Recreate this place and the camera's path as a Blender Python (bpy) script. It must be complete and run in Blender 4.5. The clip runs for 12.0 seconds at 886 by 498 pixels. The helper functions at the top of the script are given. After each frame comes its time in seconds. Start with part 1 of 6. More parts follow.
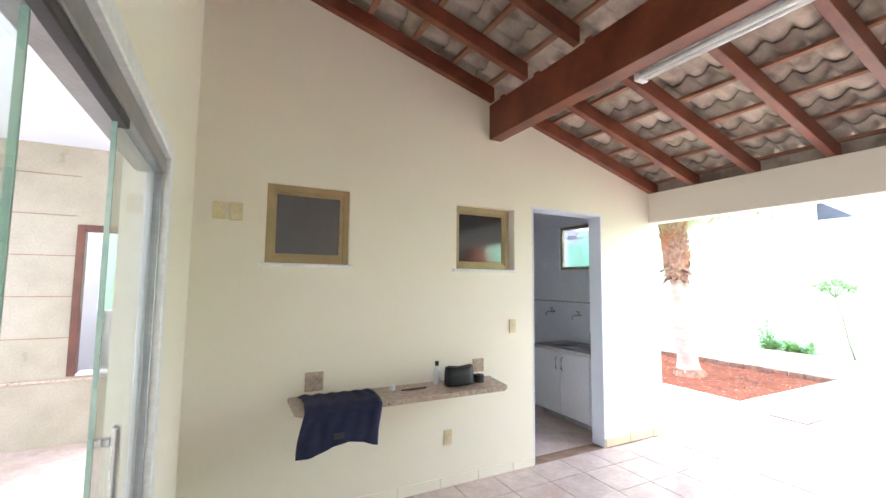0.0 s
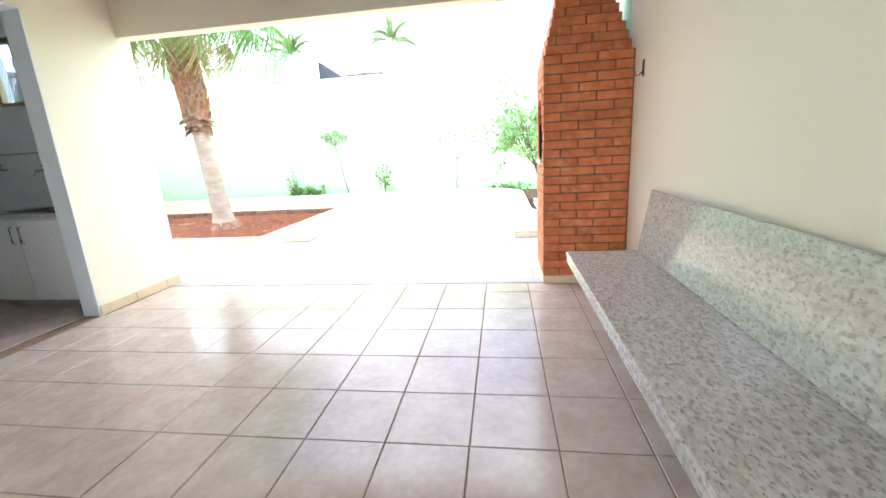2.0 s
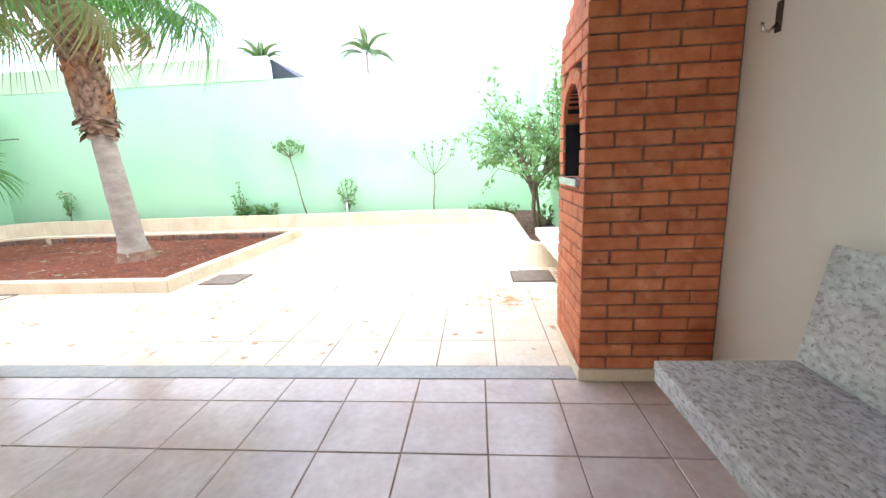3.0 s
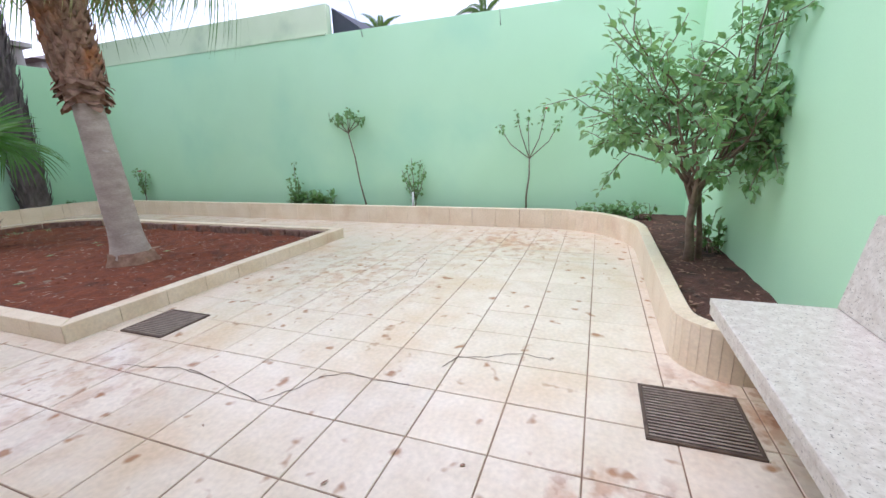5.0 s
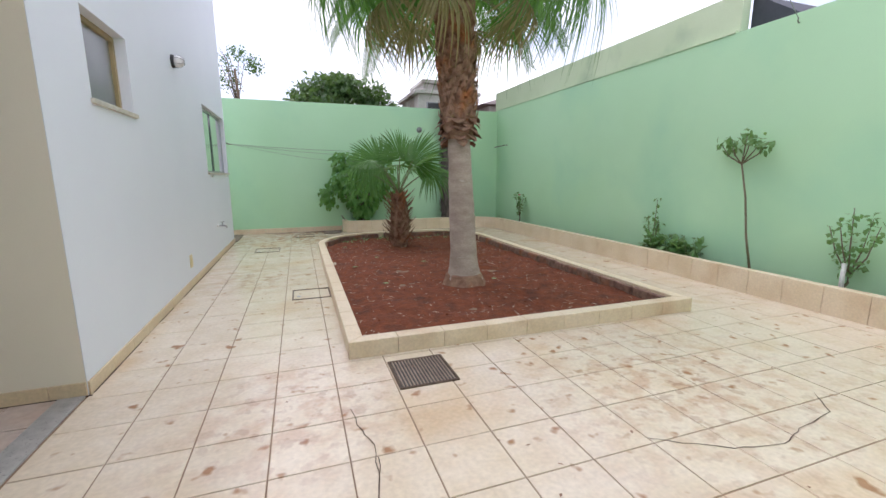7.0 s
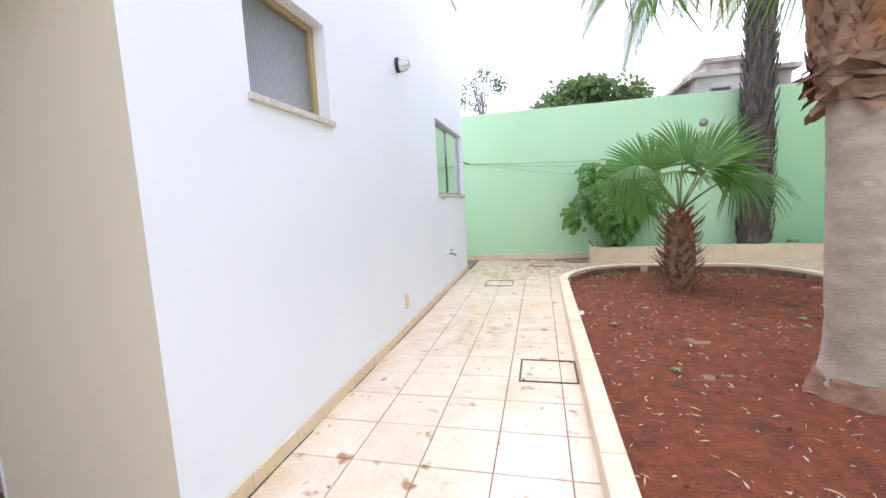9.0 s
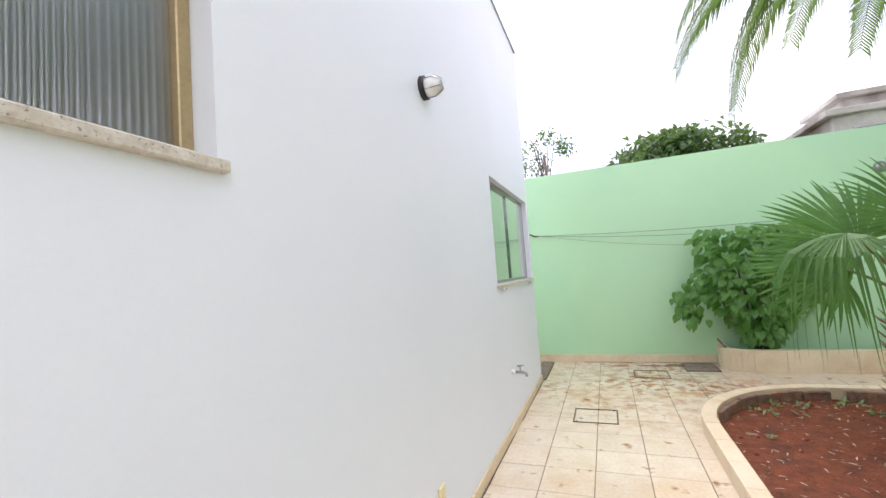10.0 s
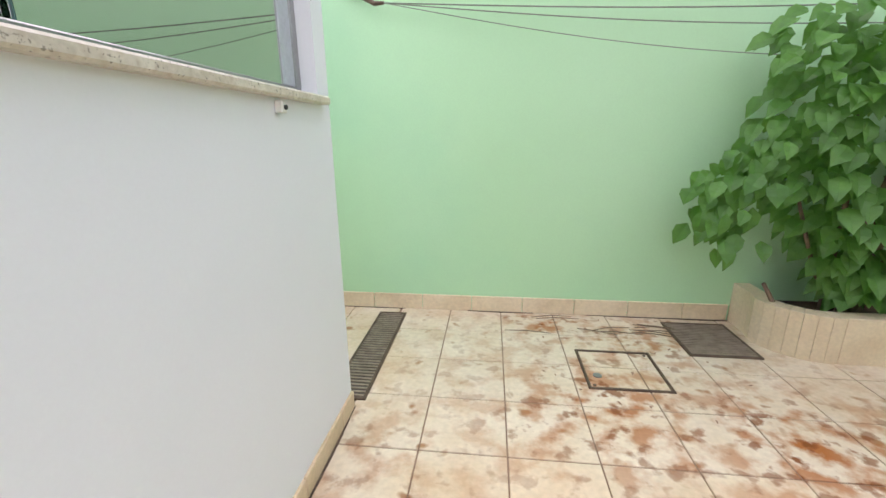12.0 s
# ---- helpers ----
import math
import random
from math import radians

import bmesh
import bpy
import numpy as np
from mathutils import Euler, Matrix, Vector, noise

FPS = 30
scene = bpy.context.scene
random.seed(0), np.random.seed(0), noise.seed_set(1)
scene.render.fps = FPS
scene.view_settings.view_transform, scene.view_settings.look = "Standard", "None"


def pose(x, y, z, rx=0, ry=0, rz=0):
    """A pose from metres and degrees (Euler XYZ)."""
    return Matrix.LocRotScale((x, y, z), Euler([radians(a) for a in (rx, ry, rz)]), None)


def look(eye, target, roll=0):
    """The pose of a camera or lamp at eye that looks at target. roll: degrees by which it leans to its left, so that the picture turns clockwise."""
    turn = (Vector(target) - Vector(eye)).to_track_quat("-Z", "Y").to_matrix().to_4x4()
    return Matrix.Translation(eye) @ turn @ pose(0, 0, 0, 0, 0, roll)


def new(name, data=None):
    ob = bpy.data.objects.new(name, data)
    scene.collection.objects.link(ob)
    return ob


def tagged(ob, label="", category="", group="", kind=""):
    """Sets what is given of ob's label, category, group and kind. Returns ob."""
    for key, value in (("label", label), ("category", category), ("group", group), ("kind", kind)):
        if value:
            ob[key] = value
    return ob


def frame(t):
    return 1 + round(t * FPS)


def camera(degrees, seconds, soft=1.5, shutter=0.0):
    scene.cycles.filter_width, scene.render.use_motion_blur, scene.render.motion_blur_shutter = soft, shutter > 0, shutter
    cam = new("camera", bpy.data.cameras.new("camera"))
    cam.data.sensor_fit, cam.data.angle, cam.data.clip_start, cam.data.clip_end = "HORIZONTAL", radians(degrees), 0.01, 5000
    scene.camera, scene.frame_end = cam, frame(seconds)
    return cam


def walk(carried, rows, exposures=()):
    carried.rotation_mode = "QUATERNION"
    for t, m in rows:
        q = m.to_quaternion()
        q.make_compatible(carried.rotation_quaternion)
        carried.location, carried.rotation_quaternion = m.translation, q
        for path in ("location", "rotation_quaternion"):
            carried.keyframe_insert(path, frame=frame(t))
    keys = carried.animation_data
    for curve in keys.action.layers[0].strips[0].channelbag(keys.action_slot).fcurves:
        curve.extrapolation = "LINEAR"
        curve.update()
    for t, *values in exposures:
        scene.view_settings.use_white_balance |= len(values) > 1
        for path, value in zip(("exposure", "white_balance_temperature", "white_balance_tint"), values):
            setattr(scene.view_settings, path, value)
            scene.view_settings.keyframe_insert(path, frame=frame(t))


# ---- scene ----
cam = camera(93.9, 12.0)
PATH = [
    (0, (-0.225, 0.159, 1.422), (0.69, 1.931, 1.583), 0.6),
    (0.5, (-0.212, 0.03, 1.384), (1.317, 1.308, 1.55), -0.9),
    (1, (-0.14, -0.116, 1.391), (1.714, 0.634, 1.382), -2.2),
    (1.5, (-0.043, -0.197, 1.226), (1.883, 0.255, 0.932), -3.7),
    (2, (0.3, -0.109, 1.049), (2.222, 0.18, 0.579), -3.3),
    (2.5, (0.887, 0.023, 1.024), (2.821, 0.232, 0.561), -3.2),
    (2.7, (1.165, 0.063, 1.023), (3.116, 0.224, 0.613), -2.5),
    (4.3, (3.173, -0.121, 1.051), (5.086, 0.216, 0.574), -2.2),
    (4.5, (3.344, -0.109, 1.034), (5.24, 0.317, 0.56), -2.3),
    (5, (3.622, -0.032, 1.047), (5.435, 0.652, 0.554), -2.0),
    (5.5, (3.883, 0.047, 1.049), (5.517, 1.079, 0.533), -1.7),
    (6, (4.179, 0.143, 1.046), (5.533, 1.515, 0.513), -1.2),
    (6.5, (4.426, 0.244, 1.084), (5.431, 1.908, 0.616), -1.1),
    (7, (4.664, 0.293, 1.137), (5.306, 2.155, 0.788), -0.2),
    (7.2, (4.732, 0.274, 1.154), (5.236, 2.179, 0.81), 0.1),
    (8.8, (4.755, 1.554, 1.087), (4.422, 3.503, 0.782), -2.8),
    (9, (4.698, 1.823, 1.109), (4.236, 3.756, 0.879), -3.0),
    (9.5, (4.527, 2.562, 1.259), (3.855, 4.446, 1.257), -4.3),
    (10, (4.348, 3.368, 1.294), (3.626, 5.229, 1.42), -4.2),
    (10.5, (4.222, 4.255, 1.279), (3.655, 6.173, 1.251), -3.7),
    (11, (4.137, 5.133, 1.203), (3.78, 7.087, 0.966), -2.6),
    (11.2, (4.121, 5.494, 1.197), (3.859, 7.448, 0.857), -2.0),
    (11.5, (4.103, 6.023, 1.141), (3.872, 7.959, 0.698), -2.1),
    (12, (4.095, 6.846, 1.072), (3.872, 8.76, 0.539), -0.5),
]
EXPOSURES = [(0.0, 3.2, 5750, 26), (0.5, 2.95, 6700, 17), (1.0, 2.65, 7700, 6), (1.5, 2.7, 6200, 17), (2.0, 2.7, 6050, 18), (2.5, 2.35, 5900, 18), (4.3, 1.12, 5900, 29), (5.0, 0.7, 5700, 26), (6.0, 0.5, 5950, 22), (6.5, 0.5, 5850, 20), (7.2, 0.52, 6350, 25),
             (8.8, 1.16, 6200, 30), (9.5, 1.3, 6200, 28), (10.0, 1.05, 6500, 25), (10.5, 1.02, 5850, 23), (11.2, 1.03, 5550, 22), (11.5, 1.1, 5700, 22), (12.0, 1.15, 6600, 26)]
walk(cam, [(t, look(eye, target, roll)) for t, eye, target, roll in PATH], EXPOSURES)

# ---- light ----
world = bpy.data.worlds.new("sky")
scene.world = world
world.use_nodes = True
wn, wl = world.node_tree.nodes, world.node_tree.links
wn.clear()
w_out, w_bg, w_sky = wn.new("ShaderNodeOutputWorld"), wn.new("ShaderNodeBackground"), wn.new("ShaderNodeTexSky")
w_mix, w_noise, w_ramp, w_co = wn.new("ShaderNodeMix"), wn.new("ShaderNodeTexNoise"), wn.new("ShaderNodeValToRGB"), wn.new("ShaderNodeTexCoord")
w_sky.sky_type, w_sky.sun_disc = "NISHITA", False
w_sky.sun_elevation, w_sky.sun_rotation = radians(58), radians(344)
w_mix.data_type = "RGBA"
w_noise.inputs["Scale"].default_value, w_noise.inputs["Detail"].default_value = 3.0, 7.0
w_ramp.color_ramp.elements[0].position, w_ramp.color_ramp.elements[1].position = 0.30, 0.54
w_mix.inputs["B"].default_value = (8.6, 8.8, 9.1, 1)
wl.new(w_co.outputs["Generated"], w_noise.inputs["Vector"])
wl.new(w_noise.outputs["Fac"], w_ramp.inputs["Fac"])
wl.new(w_ramp.outputs["Color"], w_mix.inputs["Factor"])
wl.new(w_sky.outputs["Color"], w_mix.inputs["A"])
wl.new(w_mix.outputs["Result"], w_bg.inputs["Color"])
wl.new(w_bg.outputs["Background"], w_out.inputs["Surface"])
w_bg.inputs["Strength"].default_value = 0.13

sun = new("sun", bpy.data.lights.new("sun", "SUN"))
sun.data.energy, sun.data.angle, sun.data.color = 1.0, radians(42), (1.0, 0.97, 0.92)
sun.matrix_world = look((-1.5, 5.2, 8.6), (0, 0, 0))

# fill lamp added in an assumed window behind the sliding door; brightens the patio
room_fill_lamp = new("room_fill_lamp", bpy.data.lights.new("room_fill_lamp", "AREA"))
room_fill_lamp.data.shape, room_fill_lamp.data.size, room_fill_lamp.data.size_y, room_fill_lamp.data.energy, room_fill_lamp.data.color = "RECTANGLE", 1.8, 4.2, 18, (0.95, 0.98, 1.0)
room_fill_lamp.matrix_world = pose(-4.0, 1.6, 1.475, 0, -90, 0)


# ---- materials ----
def mat(name, a, b, rough=0.6, scale=6.0, fine=60.0, bump=0.15, metal=0.0, jitter=0.0, stain=None, stain_scale=1.2,
        stain_at=(0.52, 0.68), speck=None, speck_at=(0.62, 0.7), speck_scale=90.0, stretch=(1, 1, 1), rough_var=0.12, bump_dist=0.004, spec=0.5, grain=0.14, spots=(), spot_z=0.0, spot_colour=(0.42, 0.155, 0.05), spot_dark=(0.25, 0.085, 0.03)):
    """Two colours mottled at a coarse and a fine scale, with optional stains, specks, per-piece shifts and fine relief."""
    m = bpy.data.materials.new(name)
    m.use_nodes = True
    n, l = m.node_tree.nodes, m.node_tree.links
    p = n["Principled BSDF"]
    geo, mp = n.new("ShaderNodeNewGeometry"), n.new("ShaderNodeMapping")
    mp.inputs["Scale"].default_value = stretch
    l.new(geo.outputs["Position"], mp.inputs["Vector"])

    def tex(sc, detail=4.0):
        t = n.new("ShaderNodeTexNoise")
        t.inputs["Scale"].default_value, t.inputs["Detail"].default_value = sc, detail
        l.new(mp.outputs["Vector"], t.inputs["Vector"])
        return t

    def mix(fac, c1, c2):
        x = n.new("ShaderNodeMix")
        x.data_type = "RGBA"
        l.new(fac, x.inputs["Factor"])
        for c, key in ((c1, "A"), (c2, "B")):
            if isinstance(c, tuple):
                x.inputs[key].default_value = (*c, 1)
            else:
                l.new(c, x.inputs[key])
        return x.outputs["Result"]

    def ramp(src, lo, hi):
        r = n.new("ShaderNodeMapRange")
        r.inputs["From Min"].default_value, r.inputs["From Max"].default_value = lo, hi
        l.new(src, r.inputs["Value"])
        return r.outputs["Result"]

    big, small = tex(scale), tex(fine, 3.0)
    col = mix(ramp(big.outputs["Fac"], 0.35, 0.65), a, b)
    if stain:
        col = mix(ramp(tex(stain_scale, 6.0).outputs["Fac"], *stain_at), col, stain)
    if speck:
        col = mix(ramp(tex(speck_scale, 2.0).outputs["Fac"], *speck_at), col, speck)
    if spots:
        total = None
        for sx, sy, sr, power in spots:
            dist = n.new("ShaderNodeVectorMath")
            dist.operation = "DISTANCE"
            l.new(geo.outputs["Position"], dist.inputs[0])
            dist.inputs[1].default_value = (sx, sy, spot_z)
            fall = n.new("ShaderNodeMapRange")
            fall.inputs["From Min"].default_value, fall.inputs["From Max"].default_value = sr, sr * 0.1
            fall.inputs["To Max"].default_value = power
            l.new(dist.outputs["Value"], fall.inputs["Value"])
            if total is None:
                total = fall.outputs["Result"]
            else:
                mxm = n.new("ShaderNodeMath")
                mxm.operation = "MAXIMUM"
                l.new(total, mxm.inputs[0])
                l.new(fall.outputs["Result"], mxm.inputs[1])
                total = mxm.outputs[0]
        ml = n.new("ShaderNodeMath")
        ml.operation = "MULTIPLY"
        l.new(total, ml.inputs[0])
        l.new(ramp(tex(8.0, 9.0).outputs["Fac"], 0.46, 0.60), ml.inputs[1])
        col = mix(ml.outputs[0], col, spot_colour)
        dk = n.new("ShaderNodeMath")
        dk.operation = "MULTIPLY"
        l.new(total, dk.inputs[0])
        l.new(ramp(tex(12.0, 5.0).outputs["Fac"], 0.55, 0.63), dk.inputs[1])
        col = mix(dk.outputs[0], col, spot_dark)
    hsv = n.new("ShaderNodeHueSaturation")
    l.new(col, hsv.inputs["Color"])
    v = ramp(small.outputs["Fac"], 0.3, 0.7)
    vm = n.new("ShaderNodeMath")
    vm.operation = "MULTIPLY_ADD"
    l.new(v, vm.inputs[0])
    vm.inputs[1].default_value, vm.inputs[2].default_value = grain, 1 - grain / 2
    val = vm.outputs[0]
    if jitter:
        oi = n.new("ShaderNodeObjectInfo")
        jm = n.new("ShaderNodeMath")
        jm.operation = "MULTIPLY_ADD"
        l.new(oi.outputs["Random"], jm.inputs[0])
        jm.inputs[1].default_value = jitter
        l.new(val, jm.inputs[2])
        val = jm.outputs[0]
    l.new(val, hsv.inputs["Value"])
    l.new(hsv.outputs["Color"], p.inputs["Base Color"])
    rr = n.new("ShaderNodeMath")
    rr.operation = "MULTIPLY_ADD"
    l.new(big.outputs["Fac"], rr.inputs[0])
    rr.inputs[1].default_value, rr.inputs[2].default_value = rough_var, rough - rough_var / 2
    l.new(rr.outputs[0], p.inputs["Roughness"])
    p.inputs["Metallic"].default_value = metal
    p.inputs["Specular IOR Level"].default_value = spec
    if bump:
        bp = n.new("ShaderNodeBump")
        bp.inputs["Strength"].default_value, bp.inputs["Distance"].default_value = bump, bump_dist
        l.new(small.outputs["Fac"], bp.inputs["Height"])
        l.new(bp.outputs["Normal"], p.inputs["Normal"])
    return m


def leaf_mat(name, a, b, rough=0.45):
    m = mat(name, a, b, rough, scale=9.0, fine=40.0, bump=0.1, jitter=0.25, grain=0.3)
    m.node_tree.nodes["Principled BSDF"].inputs["Subsurface Weight"].default_value = 0.0
    n, l = m.node_tree.nodes, m.node_tree.links
    tr, mx = n.new("ShaderNodeBsdfTranslucent"), n.new("ShaderNodeMixShader")
    tr.inputs["Color"].default_value = (b[0] * 2.2, b[1] * 2.0, b[2] * 1.2, 1)
    mx.inputs["Fac"].default_value = 0.3
    out = n["Material Output"]
    l.new(n["Principled BSDF"].outputs["BSDF"], mx.inputs[1])
    l.new(tr.outputs["BSDF"], mx.inputs[2])
    l.new(mx.outputs["Shader"], out.inputs["Surface"])
    return m


def glass_mat(name, tint, rough=0.0, fac=0.0, ior=1.5):
    """Thin pane: clear through, with a true reflection."""
    m = bpy.data.materials.new(name)
    m.use_nodes = True
    n, l = m.node_tree.nodes, m.node_tree.links
    n.remove(n["Principled BSDF"])
    tp, gl, mx, lw_ = n.new("ShaderNodeBsdfTransparent"), n.new("ShaderNodeBsdfGlossy"), n.new("ShaderNodeMixShader"), n.new("ShaderNodeLayerWeight")
    tp.inputs["Color"].default_value = (*tint, 1)
    gl.inputs["Roughness"].default_value = rough
    lw_.inputs["Blend"].default_value = 0.5
    r0 = ((ior - 1) / (ior + 1)) ** 2
    pw, add = n.new("ShaderNodeMath"), n.new("ShaderNodeMath")
    pw.operation, add.operation = "POWER", "MULTIPLY_ADD"
    add.use_clamp = True
    l.new(lw_.outputs["Facing"], pw.inputs[0])
    pw.inputs[1].default_value = 5.0
    l.new(pw.outputs[0], add.inputs[0])
    add.inputs[1].default_value, add.inputs[2].default_value = 1 - r0, r0 + fac
    l.new(add.outputs[0], mx.inputs["Fac"])
    l.new(tp.outputs["BSDF"], mx.inputs[1])
    l.new(gl.outputs["BSDF"], mx.inputs[2])
    l.new(mx.outputs["Shader"], n["Material Output"].inputs["Surface"])
    return m


CREAM = mat("cream_wall_paint", (0.885, 0.825, 0.69), (0.905, 0.845, 0.715), 0.6, 1.2, 160, 0.06, grain=0.02)
WHITE = mat("white_wall_paint", (0.785, 0.825, 0.89), (0.815, 0.85, 0.91), 0.55, 1.0, 150, 0.03, grain=0.015)
GREEN = mat("mint_green_wall_paint", (0.47, 0.77, 0.48), (0.495, 0.795, 0.51), 0.65, 0.9, 120, 0.12, stain=(0.42, 0.735, 0.48), stain_scale=0.7, grain=0.03)
PALE_GREEN = mat("pale_green_wall_paint", (0.55, 0.68, 0.45), (0.60, 0.72, 0.50), 0.7, 1.5, 100, 0.2, stain=(0.36, 0.5, 0.33))
BEIGE_TILE = mat("beige_ceramic_skirting", (0.66, 0.52, 0.34), (0.72, 0.58, 0.40), 0.4, 5, 70, 0.1, jitter=0.08)
CURB_TILE = mat("sand_ceramic_curb", (0.70, 0.57, 0.39), (0.77, 0.65, 0.48), 0.4, 4, 60, 0.12, jitter=0.06, stain=(0.62, 0.45, 0.29), stain_scale=2.2, stain_at=(0.58, 0.75))
PATIO_TILE = mat("pinkish_beige_glazed_tile", (0.55, 0.445, 0.38), (0.64, 0.54, 0.475), 0.16, 7, 30, 0.1, jitter=0.06, stain=(0.58, 0.45, 0.375), stain_scale=4.0, rough_var=0.1, bump_dist=0.006)
YARD_TILE = mat("cream_glazed_tile_with_rust_stains", (0.69, 0.585, 0.435), (0.74, 0.65, 0.515), 0.19, 6, 45, 0.02, jitter=0.07, stain=(0.62, 0.435, 0.255), stain_scale=1.6,
                stain_at=(0.53, 0.84), speck=(0.40, 0.23, 0.13), speck_scale=9.0, speck_at=(0.64, 0.73), rough_var=0.14,
                spots=((4.6, -0.15, 0.36, 0.9), (5.35, -0.62, 0.5, 0.6), (4.6, 8.35, 0.8, 0.9), (4.7, 8.3, 1.9, 0.45), (5.2, 8.2, 0.62, 1.0), (5.5, 8.2, 0.5, 0.8), (4.3, 7.6, 0.7, 0.45), (4.9, 8.9, 0.6, 0.8), (4.45, 9.12, 0.42, 0.9), (4.3, 8.2, 0.45, 0.7), (3.7, 8.0, 0.6, 0.5), (4.2, 5.2, 0.9, 0.3), (6.6, 1.9, 1.2, 0.4), (7.9, 0.8, 1.2, 0.45), (4.6, 2.3, 0.8, 0.35)))
GROUT = mat("brown_grout", (0.22, 0.14, 0.09), (0.30, 0.20, 0.13), 0.9, 8, 90, 0.2)
GREY_STONE = mat("grey_threshold_stone", (0.36, 0.35, 0.33), (0.45, 0.44, 0.41), 0.4, 20, 120, 0.1, speck=(0.2, 0.19, 0.18), speck_scale=120)
GRANITE = mat("grey_white_granite", (0.49, 0.465, 0.43), (0.66, 0.64, 0.61), 0.11, 48, 160, 0.02, stretch=(0.6, 1, 1), stain=(0.37, 0.33, 0.29), stain_scale=80, stain_at=(0.52, 0.64),
              speck=(0.20, 0.18, 0.165), speck_scale=130, speck_at=(0.63, 0.72), rough_var=0.05)
TAN_GRANITE = mat("tan_granite", (0.42, 0.32, 0.25), (0.55, 0.44, 0.35), 0.25, 30, 160, 0.03, speck=(0.16, 0.12, 0.1), speck_scale=70, speck_at=(0.62, 0.7))
WORN_GRANITE = mat("weathered_granite", (0.56, 0.51, 0.43), (0.68, 0.64, 0.56), 0.35, 30, 120, 0.06, stain=(0.49, 0.43, 0.35), stain_scale=60, stain_at=(0.52, 0.68), speck=(0.26, 0.23, 0.19), speck_scale=125, speck_at=(0.63, 0.71))
BRICK = mat("orange_red_brick", (0.46, 0.122, 0.044), (0.58, 0.19, 0.078), 0.78, 14, 150, 0.22, jitter=0.26, stain=(0.66, 0.30, 0.16), stain_scale=11, stain_at=(0.58, 0.8), speck=(0.34, 0.10, 0.05), speck_scale=30, speck_at=(0.66, 0.76))
MORTAR = mat("dark_brown_mortar", (0.16, 0.095, 0.065), (0.26, 0.17, 0.12), 0.95, 20, 120, 0.5)
EDGE_BRICK = mat("weathered_edging_brick", (0.16, 0.095, 0.07), (0.27, 0.17, 0.125), 0.95, 20, 120, 0.5, jitter=0.2, stain=(0.34, 0.13, 0.06), stain_scale=4)
SOOT = mat("sooty_firebrick", (0.012, 0.013, 0.017), (0.03, 0.032, 0.04), 0.9, 12, 90, 0.4)
WOOD = mat("red_brown_varnished_wood", (0.145, 0.041, 0.021), (0.225, 0.07, 0.036), 0.38, 6, 60, 0.2, stretch=(1, 1, 1), jitter=0.08)
BATTEN = mat("weathered_batten_wood", (0.26, 0.12, 0.07), (0.36, 0.19, 0.12), 0.7, 8, 70, 0.3)
ROOF_TILE = mat("grey_concrete_roof_tile", (0.40, 0.33, 0.26), (0.54, 0.46, 0.37), 0.85, 7, 90, 0.4, stain=(0.24, 0.19, 0.15), stain_scale=5, stain_at=(0.5, 0.68),
                spots=((3.45, -0.75, 0.75, 1.0), (3.2, -0.9, 0.7, 0.9), (3.5, -0.3, 0.5, 0.8)), spot_z=2.48, spot_colour=(0.02, 0.018, 0.016), spot_dark=(0.012, 0.011, 0.010))
TAN_METAL = mat("tan_anodised_aluminium", (0.42, 0.32, 0.17), (0.47, 0.36, 0.20), 0.4, 10, 90, 0.03, metal=0.55)
GREY_METAL = mat("grey_aluminium", (0.30, 0.31, 0.32), (0.36, 0.37, 0.38), 0.35, 10, 90, 0.03, metal=0.8)
RUST_METAL = mat("dark_rusty_iron", (0.10, 0.070, 0.053), (0.17, 0.12, 0.085), 0.6, 20, 120, 0.3, metal=0.5)
CHROME = mat("dull_chrome", (0.55, 0.55, 0.55), (0.62, 0.62, 0.62), 0.22, 10, 90, 0.0, metal=1.0)
DARK = mat("black_plastic", (0.018, 0.018, 0.02), (0.03, 0.03, 0.033), 0.5, 20, 120, 0.1)
NAVY = mat("navy_cotton", (0.010, 0.013, 0.042), (0.016, 0.02, 0.06), 0.9, 30, 300, 0.5)
IVORY = mat("ivory_plastic", (0.74, 0.63, 0.38), (0.78, 0.67, 0.42), 0.4, 5, 60, 0.0)
WHITE_PLASTIC = mat("white_plastic", (0.80, 0.80, 0.79), (0.84, 0.84, 0.83), 0.35, 5, 60, 0.0)
LAMINATE = mat("white_laminate", (0.76, 0.765, 0.77), (0.80, 0.80, 0.805), 0.35, 3, 60, 0.0)
WHITE_TILE = mat("white_wall_tile", (0.78, 0.79, 0.81), (0.82, 0.83, 0.845), 0.25, 4, 60, 0.03)
SOIL = mat("red_brown_soil", (0.155, 0.039, 0.015), (0.24, 0.064, 0.023), 0.95, 14, 70, 1.0, stain=(0.10, 0.032, 0.018), stain_scale=5.0, stain_at=(0.54, 0.72), speck=(0.36, 0.15, 0.07), speck_scale=60, speck_at=(0.66, 0.74), bump_dist=0.025, grain=0.3)
DARK_SOIL = mat("dark_garden_soil", (0.075, 0.034, 0.023), (0.13, 0.058, 0.04), 0.95, 12, 60, 1.0, stain=(0.035, 0.022, 0.017), stain_scale=6, speck=(0.22, 0.15, 0.10), speck_scale=45, speck_at=(0.66, 0.72), bump_dist=0.02)
BARK = mat("grey_brown_palm_trunk", (0.36, 0.295, 0.24), (0.46, 0.39, 0.325), 0.9, 5, 45, 0.45, stretch=(1, 1, 2.6), stain=(0.29, 0.235, 0.185), stain_scale=3.5, stain_at=(0.54, 0.74), speck=(0.56, 0.51, 0.45), speck_scale=7, speck_at=(0.66, 0.78), grain=0.2, bump_dist=0.008)
